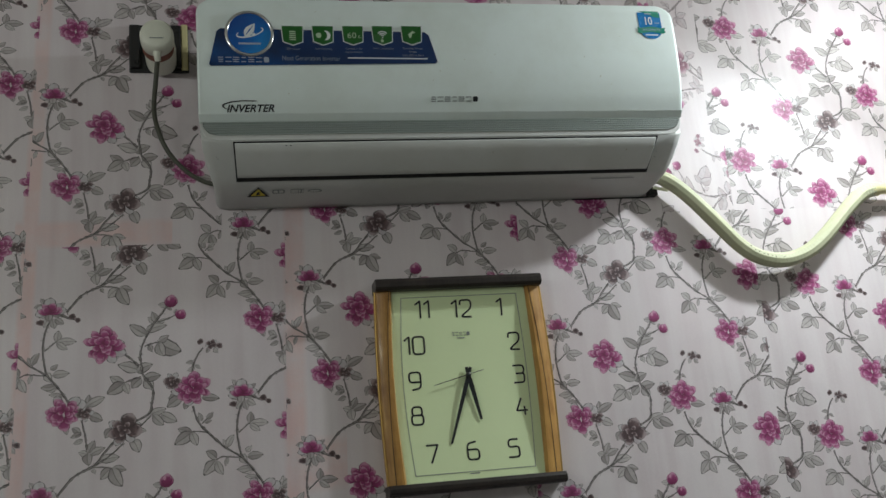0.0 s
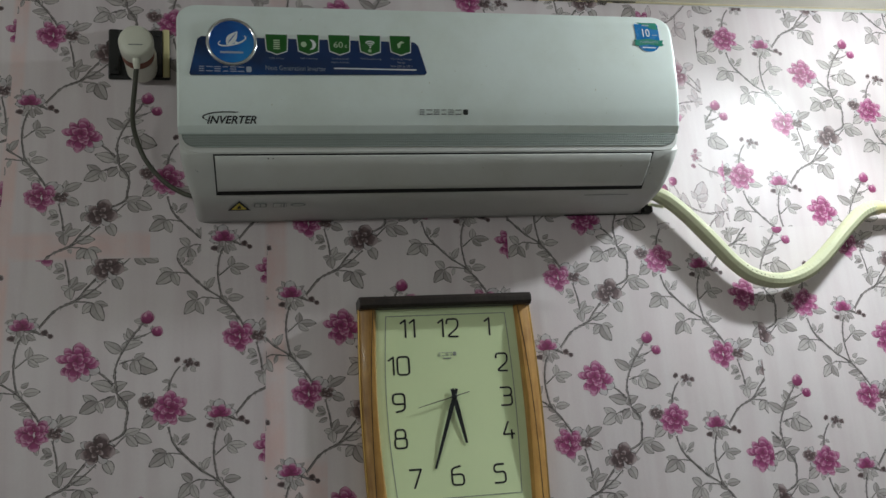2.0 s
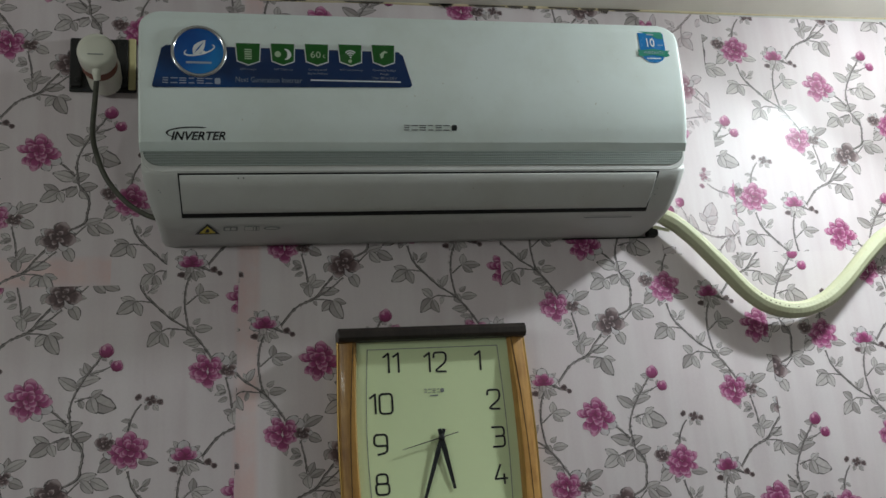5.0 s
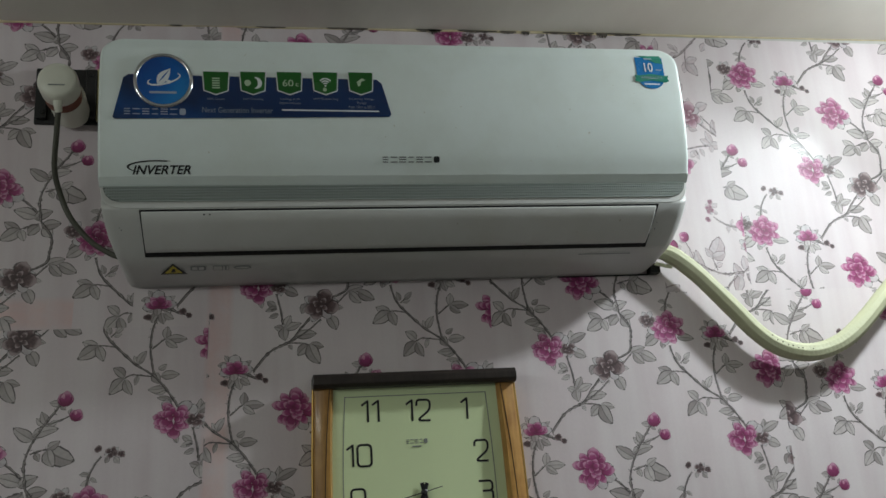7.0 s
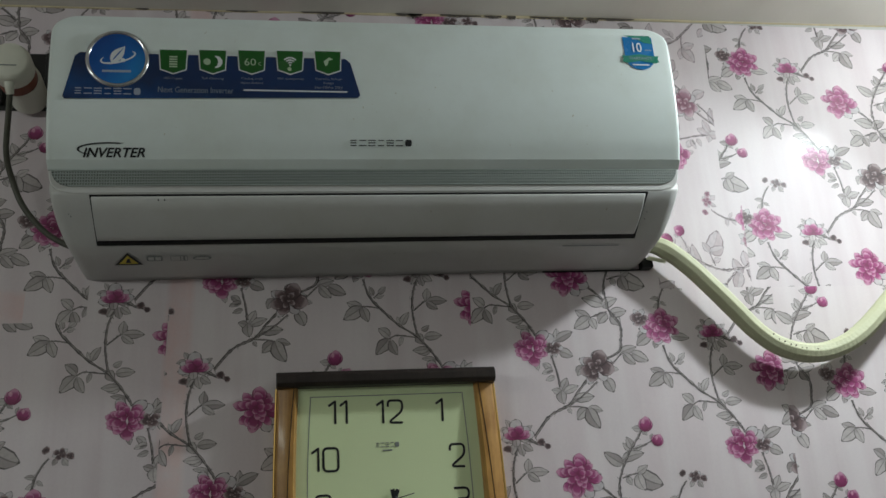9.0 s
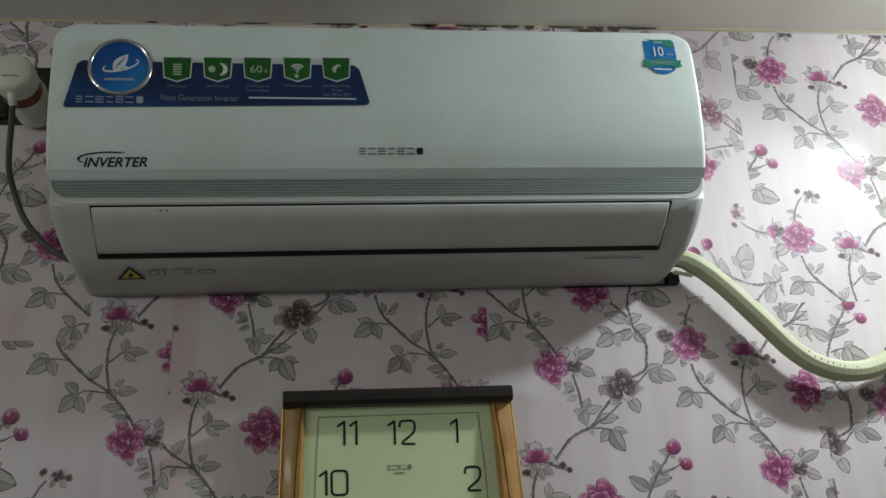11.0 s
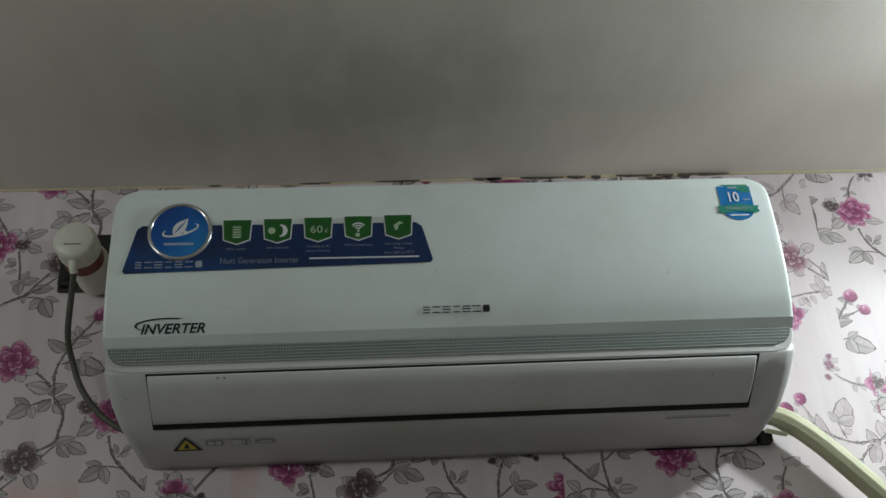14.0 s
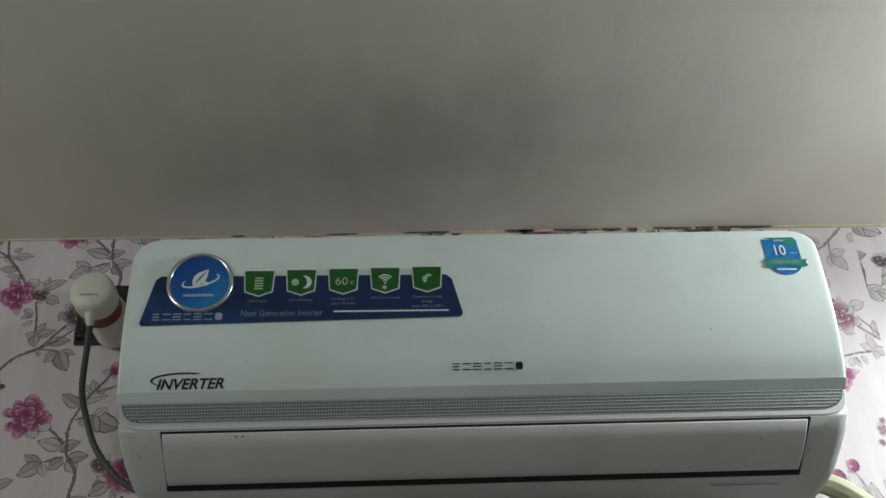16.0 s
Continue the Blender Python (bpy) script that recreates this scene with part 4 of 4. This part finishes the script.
for x0, x1, h in ((0.055, 0.10, 0.004), (0.076, 0.099, 0.011), (0.13, 0.20, 0.0025), (0.205, 0.235, 0.006), (0.245, 0.26, 0.009), (0.285, 0.345, 0.003), (0.35, 0.38, 0.006), (0.385, 0.408, 0.012), (0.405, 0.470, 0.0035), (-0.10, -0.03, 0.0025), (-0.22, -0.17, 0.003), (-0.36, -0.34, 0.003)):
    n = 14
    top = CEIL - 0.004 + 0.011 * (x0 + x1) / 2
    line = [(x0 + (x1 - x0) * k / n, top - h * random.uniform(0.1, 0.8) * (1 - abs(2 * k / n - 1) ** 3)) for k in range(n + 1)] + [(x1, top + 0.002), (x0, top + 0.002)]
    part("crack", slab(line, lambda a, b, d: Vector((a, -0.0024 - d, b)), 0.001), CRUMB, edging)


# ---- wallpaper ----
class Sketch:
    """Collects the flat printed pieces of the vine, in millimetres: (points, uvs, faces, layer, material)."""

    def __init__(self):
        self.pieces = []

    def grid(self, rows, uvs, layer, mat):
        self.pieces.append((rows, uvs, layer + 0.004 * (len(self.pieces) % 20), mat))

    def stem(self, w, *pts):
        pts = [Vector(p) for p in pts]
        line = []
        for i in range(len(pts) - 1):
            a, b, c, d = pts[max(i - 1, 0)], pts[i], pts[i + 1], pts[min(i + 2, len(pts) - 1)]
            for k in range(6):
                t = k / 6
                line.append(0.5 * (2 * b + (c - a) * t + (2 * a - 5 * b + 4 * c - d) * t * t + (3 * b - a - 3 * c + d) * t ** 3))
        line.append(pts[-1])
        rows, uvs, thorns = [], [], []
        for i, p in enumerate(line):
            ahead = (line[min(i + 1, len(line) - 1)] - line[max(i - 1, 0)]).normalized()
            across = Vector((-ahead.y, ahead.x))
            knot = 1.45 if random.random() < 0.14 else 1.0
            left, right = (w * knot * random.uniform(0.7, 1.3) for _ in range(2))
            rows.append([p - across * left, p + across * right])
            uvs.append([(-1, i / len(line)), (1, i / len(line))])
            if random.random() < 0.16:
                turn = random.choice((-1, 1))
                thorns.append((p, p + across * turn * w * random.uniform(2.2, 3.4) + ahead * w * random.uniform(0.5, 2.0), ahead * w * 0.5))
        for root, tip, half in thorns:
            self.grid([[root - half, root + half], [tip - half * 0.3, tip + half * 0.3]], [[(-1, 0), (1, 0)], [(-1, 1), (1, 1)]], 0.85, 1)
        self.grid(rows, uvs, 0.9, 1)

    def leaf(self, x0, y0, x1, y1, wide):
        a, b = Vector((x0, y0)), Vector((x1, y1))
        along, rows, uvs = b - a, [], []
        a, along = a - along * 0.03, along * 1.0
        wide = min(0.80, wide * 1.15)
        side = Vector((-along.y, along.x)) * wide * 0.52
        curl = random.uniform(-0.15, 0.15)
        for t in (0.0, 0.06, 0.16, 0.32, 0.5, 0.66, 0.8, 0.9, 0.96, 1.0):
            w = max(0.02, math.sin(math.pi * t ** 0.8)) ** 0.75 if 0 < t < 1 else 0.02
            w *= random.uniform(0.90, 1.06)
            mid = a + along * t + side * curl * math.sin(math.pi * t) * 2
            rows.append([mid - side * w, mid, mid + side * w])
            uvs.append([(-1, t), (0, t), (1, t)])
        self.grid(rows, uvs, 0.2, 0)

    def petal(self, cx, cy, r0, r1, angle, half, squash, layer, mat):
        """A rounded petal from r0 to r1 about (cx, cy), its greatest half width given as a share of its length."""
        rows, uvs = [], []
        ahead, across = Vector((math.cos(angle), math.sin(angle))), Vector((-math.sin(angle), math.cos(angle)))
        lean = random.uniform(-0.12, 0.12)
        for v in (0.0, 0.22, 0.48, 0.72, 0.88, 0.96, 1.0):
            w = max(0.04, math.sin(math.pi * (0.04 + 0.96 * v ** 1.25))) ** 0.55 * half * (r1 - r0)
            row, uv = [], []
            for u in (-1, -0.5, 0, 0.5, 1):
                p = ahead * (r0 + (r1 - r0) * v * (1 + 0.04 * (1 - u * u))) + across * (w * u + lean * (r1 - r0) * v * v)
                row.append(Vector((cx + p.x, cy + p.y * squash)))
                uv.append((u, v))
            rows.append(row)
            uvs.append(uv)
        self.grid(rows, uvs, layer, mat)

    def ring(self, x, y, r, n, r0, r1, half, squash, layer, mat, start=None, sweep=2 * math.pi):
        start = random.uniform(0, 6) if start is None else start
        for k in range(n):
            a = start + sweep * (k + 0.5) / n + random.uniform(-0.28, 0.28)
            ox, oy = random.uniform(-0.1, 0.1) * r, random.uniform(-0.1, 0.1) * r
            self.petal(x + ox, y + oy, r0 * r, r1 * r * random.uniform(0.80, 1.08), a, half * random.uniform(0.85, 1.2), squash, layer, mat)

    def rose(self, x, y, r):
        r *= 1.13
        turn = random.uniform(0, 6)
        self.ring(x, y, r, 3, 0.4, 1.18, 0.40, 0.90, 1.0, 5, turn, 2.2)
        self.ring(x, y - 0.04 * r, r, 9, 0.30, 1.06, 0.36, 0.88, 1.3, 2)
        self.ring(x + random.uniform(-0.08, 0.08) * r, y, r, 8, 0.22, 0.84, 0.36, 0.90, 1.7, 2)
        self.ring(x, y + 0.06 * r, r, 6, 0.08, 0.62, 0.38, 0.92, 2.1, 2)
        self.ring(x, y + 0.10 * r, r, 4, 0.0, 0.38, 0.45, 0.92, 2.5, 2)

    def flat_rose(self, x, y, r):
        self.ring(x, y, r, 5, 0.1, 1.0, 0.42, 0.80, 1.0, 0, math.pi * 0.95, math.pi * 1.1)
        self.ring(x, y - 3, r, 6, 0.15, 1.12, 0.36, 0.80, 1.4, 5, -0.1, math.pi * 1.06)
        self.ring(x, y - 4, r, 6, 0.02, 1.0, 0.34, 0.72, 1.8, 2, -0.1, math.pi * 1.06)
        self.ring(x, y - 3, r, 4, 0.0, 0.72, 0.42, 0.85, 2.2, 2, 0.1, math.pi * 0.9)

    def dark_flower(self, x, y, r):
        turn = random.uniform(0, 6)
        self.ring(x, y, r, 5, 0.2, 1.16, 0.36, 0.92, 1.0, 5, turn)
        self.ring(x, y, r, 5, 0.04, 1.06, 0.42, 0.92, 1.5, 3, turn + 0.6)
        self.ring(x, y, r, 4, 0.02, 0.55, 0.34, 0.92, 1.9, 3, turn)
        self.ring(x, y, r, 3, 0.0, 0.22, 0.5, 1.0, 2.4, 3)

    def dark_bud(self, x, y, r):
        self.ring(x, y, r, 4, 0.0, 1.05, 0.6, 0.95, 1.5, 3)

    def bud(self, x, y, r):
        r *= 0.98
        tilt = math.pi / 2 + random.uniform(-0.5, 0.5)
        bx, by = x - r * math.cos(tilt), y - r * math.sin(tilt)
        self.ring(bx, by, r, 3, 0.0, 0.8, 0.4, 1.0, 1.2, 0, tilt - 1.3, 2.6)
        for turn, layer in ((-0.45, 1.6), (0.45, 1.7), (0.0, 1.9)):
            self.petal(bx, by, 0.0, (2.0 if turn == 0 else 1.75) * r, tilt + turn, 0.42 if turn == 0 else 0.40, 1.0, layer, 2)
        self.petal(x - 0.2 * r, y, 0, 0.6 * r, tilt + 0.2, 0.4, 1, 2.4, 4)


def vine(s):
    # one repeat of the vine, in millimetres about its flat rose
    s.stem(1.5, (0, -22), (-7, -40), (-10, -66), (-8, -92), (-4, -111))
    s.stem(1.6, (229, -178), (237, -204), (253, -224), (281, -251), (310, -270))
    s.stem(1.7, (-4, -111), (11, -129), (22, -145), (30, -158))
    s.stem(1.4, (51, -189), (57, -215), (60, -238))
    s.stem(1.7, (103, -227), (86, -246), (70, -265), (52, -273), (36, -283), (14, -309))
    s.stem(1.3, (118, -231), (97, -249), (75, -263), (61, -268))
    s.stem(1.0, (68, -267), (88, -268), (99, -271))
    s.stem(1.7, (137, -196), (158, -186), (163, -168), (165, -149), (160, -135), (149, -120), (147, -104))
    s.stem(1.6, (147, -104), (145, -87), (150, -66), (159, -48), (170, -30), (184, -12), (191, 0))
    s.stem(1.2, (142, -208), (161, -189))
    s.stem(1.6, (110, -77), (126, -88), (143, -104))
    s.stem(1.0, (173, -30), (189, -26), (204, -19))
    s.stem(1.1, (152, -71), (165, -67), (176, -65))
    s.stem(1.1, (146, -123), (129, -128), (118, -132))
    s.stem(1.4, (229, -124), (232, -108), (240, -90), (249, -79))
    s.stem(1.0, (253, -224), (237, -221), (226, -221))
    s.stem(1.1, (-8, -71), (5, -60), (11, -56))
    s.stem(1.0, (310, -270), (288, -267), (274, -266), (265, -271))
    s.stem(2.0, (16, -9), (28, -15), (42, -19))
    s.stem(1.0, (244, -208), (252, -200))
    s.stem(0.9, (51, -212), (42, -215))
    s.leaf(-12, 8, -26, 4, 0.50)
    s.leaf(-9, 10, -15, 20, 0.60)
    s.leaf(15, 2, 25, 11, 0.50)
    s.leaf(0, -16, -10, -31, 0.60)
    s.leaf(4, -16, 8, -34, 0.60)
    s.leaf(9, -16, 23, -26, 0.60)
    s.leaf(12, -56, 14, -36, 0.55)
    s.leaf(13, -57, 44, -57, 0.40)
    s.leaf(12, -58, 29, -70, 0.50)
    s.leaf(2, -102, 14, -94, 0.55)
    s.leaf(-3, -107, 3, -124, 0.70)
    s.leaf(6, -112, 33, -110, 0.45)
    s.leaf(13, -133, -5, -138, 0.45)
    s.leaf(10, -130, -14, -132, 0.40)
    s.leaf(21, -148, -1, -144, 0.35)
    s.leaf(21, -150, 10, -154, 0.50)
    s.leaf(265, -268, 248, -254, 0.55)
    s.leaf(264, -271, 243, -295, 0.50)
    s.leaf(266, -273, 276, -296, 0.50)
    s.leaf(284, -267, 279, -282, 0.40)
    s.leaf(243, -204, 238, -189, 0.45)
    s.leaf(251, -201, 263, -190, 0.45)
    s.leaf(248, -207, 260, -204, 0.45)
    s.leaf(226, -221, 203, -214, 0.50)
    s.leaf(226, -222, 197, -241, 0.50)
    s.leaf(226, -222, 235, -245, 0.55)
    s.leaf(282, -248, 277, -237, 0.55)
    s.leaf(284, -250, 296, -230, 0.45)
    s.leaf(59, -169, 63, -147, 0.55)
    s.leaf(61, -166, 89, -153, 0.42)
    s.leaf(64, -183, 85, -192, 0.60)
    s.leaf(25, -200, 29, -212, 0.60)
    s.leaf(37, -201, 51, -215, 0.45)
    s.leaf(51, -210, 33, -217, 0.40)
    s.leaf(53, -221, 38, -227, 0.45)
    s.leaf(61, -243, 72, -223, 0.55)
    s.leaf(61, -246, 46, -241, 0.60)
    s.leaf(61, -244, 63, -264, 0.90)
    s.leaf(65, -246, 89, -236, 0.42)
    s.leaf(79, -256, 112, -253, 0.42)
    s.leaf(99, -271, 80, -288, 0.55)
    s.leaf(99, -271, 115, -302, 0.55)
    s.leaf(99, -271, 122, -275, 0.45)
    s.leaf(68, -270, 73, -278, 0.60)
    s.leaf(142, -210, 154, -214, 0.50)
    s.leaf(131, -227, 142, -249, 0.75)
    s.leaf(98, -206, 88, -222, 0.60)
    s.leaf(161, -187, 187, -179, 0.45)
    s.leaf(165, -189, 182, -207, 0.55)
    s.leaf(178, -188, 204, -202, 0.55)
    s.leaf(142, -111, 107, -100, 0.45)
    s.leaf(140, -115, 166, -102, 0.50)
    s.leaf(118, -132, 95, -119, 0.50)
    s.leaf(117, -132, 90, -149, 0.55)
    s.leaf(119, -133, 126, -151, 0.60)
    s.leaf(146, -126, 130, -142, 0.75)
    s.leaf(153, -127, 166, -145, 0.70)
    s.leaf(150, -127, 179, -122, 0.50)
    s.leaf(155, -51, 127, -32, 0.45)
    s.leaf(155, -45, 191, -36, 0.38)
    s.leaf(176, -65, 193, -54, 0.50)
    s.leaf(176, -66, 185, -91, 0.60)
    s.leaf(177, -66, 214, -84, 0.60)
    s.leaf(159, -70, 165, -82, 0.60)
    s.leaf(171, -32, 158, -20, 0.50)
    s.leaf(173, -30, 165, -11, 0.55)
    s.leaf(175, -32, 189, -24, 0.45)
    s.leaf(190, 0, 175, 1, 0.55)
    s.leaf(192, -2, 198, -11, 0.60)
    s.leaf(204, -18, 206, -8, 0.50)
    s.leaf(206, -157, 189, -164, 0.55)
    s.leaf(212, -160, 186, -178, 0.50)
    s.leaf(221, -169, 215, -183, 0.65)
    s.leaf(245, -165, 275, -168, 0.40)
    s.leaf(233, -104, 219, -103, 0.45)
    s.leaf(235, -108, 244, -115, 0.45)
    s.leaf(234, -111, 221, -118, 0.45)
    s.leaf(259, -80, 254, -89, 0.60)
    s.leaf(267, -80, 274, -90, 0.60)
    s.rose(23, -175, 26)
    s.rose(87, -65, 29)
    s.rose(232, -150, 29)
    s.flat_rose(0, -2, 24)
    s.dark_flower(117, -208, 27)
    s.dark_flower(55, -178, 14)
    s.dark_flower(198, -135, 15)
    s.dark_flower(264, -74, 9)
    s.dark_flower(276, -77, 6)
    s.dark_bud(245, -68, 6)
    s.dark_bud(-15, -22, 6)
    s.dark_bud(36, -14, 6)
    s.dark_bud(45, -20, 5)
    s.bud(197, 6, 11)
    s.bud(213, -18, 9)


random.seed(11)
VINE = Sketch()
vine(VINE)
BUDLIGHT = petal_material("printed_bud_light", (0.5, 0.2, 0.32), (0.60, 0.30, 0.42), (0.66, 0.38, 0.48), (0.68, 0.42, 0.5), (0.45, 0.15, 0.28))
UP, OVER = Vector((0.013, 0.303)), Vector((0.311, -0.157))


def paper(x0, x1, z0, z1, fx, fz, turn=0, proud=0.0, label="", leaf=LEAF, rose=ROSE, dusk=DUSK, stem=STEM):
    """A sheet of paper between two leaning seams, x0 and x1 at 2.1 m up, printed with vines hung from a flat rose at (fx, fz)."""
    def edge(x, z):
        return x + LEAN * (z - 2.1)
    y = -0.0004 - proud
    corners = [(edge(x0, z0), z0), (edge(x1, z0), z0), (edge(x1, z1), z1), (edge(x0, z1), z1)]
    sheet = part("wallpaper_sheet", slab(corners, lambda a, b, d: Vector((a, y + 0.0004 - d, b)), 0.0004), PAPER, wall_back, label)
    ct, st = round(math.cos(radians(turn))), round(math.sin(radians(turn)))

    def turned_by(p):
        return Vector((ct * p.x - st * p.y, st * p.x + ct * p.y))
    bm = bmesh.new()
    uv = bm.loops.layers.uv.new("UVMap")
    for i in range(-9, 10):
        for j in range(-12, 13):
            at = Vector((fx, fz)) + turned_by(OVER) * i + turned_by(UP) * j
            if not turn and not (max(x0, -1.05) - 0.34 < at.x < min(x1, 1.1) + 0.34 and max(z0, 1.58) - 0.1 < at.y - 0.1 < z1 + 0.3):
                continue
            if turn and not (x0 - 0.35 < at.x < x1 + 0.35 and z0 - 0.35 < at.y < z1 + 0.35):
                continue
            for rows, uvs, layer, mat in VINE.pieces:
                grid = [[bm.verts.new((at.x + p.x * 0.001, y - 0.0001 - layer * 0.00012, at.y + p.y * 0.001)) for p in map(turned_by, row)] for row in rows]
                for r in range(len(grid) - 1):
                    for c in range(len(grid[0]) - 1):
                        f = bm.faces.new((grid[r][c], grid[r][c + 1], grid[r + 1][c + 1], grid[r + 1][c]))
                        f.material_index = mat
                        for loop, t in zip(f.loops, (uvs[r][c], uvs[r][c + 1], uvs[r + 1][c + 1], uvs[r + 1][c])):
                            loop[uv].uv = t
    for x, s in ((x0, -1), (x1, 1)):
        bmesh.ops.bisect_plane(bm, geom=bm.verts[:] + bm.edges[:] + bm.faces[:], plane_co=(edge(x, 2.1), 0, 2.1), plane_no=(s, 0, -s * LEAN), clear_outer=True)
    for z, s in ((z0, -1), (z1, 1)):
        bmesh.ops.bisect_plane(bm, geom=bm.verts[:] + bm.edges[:] + bm.faces[:], plane_co=(0, 0, z), plane_no=(0, 0, s), clear_outer=True)
    for f in bm.faces:
        if f.normal.y > 0:
            f.normal_flip()
    part("floral_print", bm, (leaf, stem, rose, dusk, BUDLIGHT, VEIL), sheet, "printed rose vines in magenta and grey", kind="stuff")


TOP = CEIL - 0.001
paper(-1.90, -0.742, 0.02, TOP, -0.815, 2.116)
paper(-0.742, -0.303, 0.02, 2.239, -0.695, 2.130, proud=0.0004)
paper(-0.742, -0.415, 2.239, TOP, -0.693, 2.527)
paper(-0.415, -0.303, 2.239, 2.345, -0.695, 2.130)
paper(-0.415, -0.303, 2.345, TOP, -0.693, 2.527)
paper(-0.303, 0.137, 0.02, TOP, -0.259, 2.172)
paper(0.137, 0.440, 0.02, TOP, 0.197, 2.059, proud=0.0004)
paper(0.440, 0.628, 0.02, 2.275, 0.197, 2.059, proud=0.0004)
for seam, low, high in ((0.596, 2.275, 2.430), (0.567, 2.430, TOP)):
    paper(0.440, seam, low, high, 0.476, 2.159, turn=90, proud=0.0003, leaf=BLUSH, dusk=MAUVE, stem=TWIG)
    paper(seam, 1.58, low, high, 0.726, 2.372)
paper(0.628, 1.58, 0.02, 2.275, 0.817, 2.110)
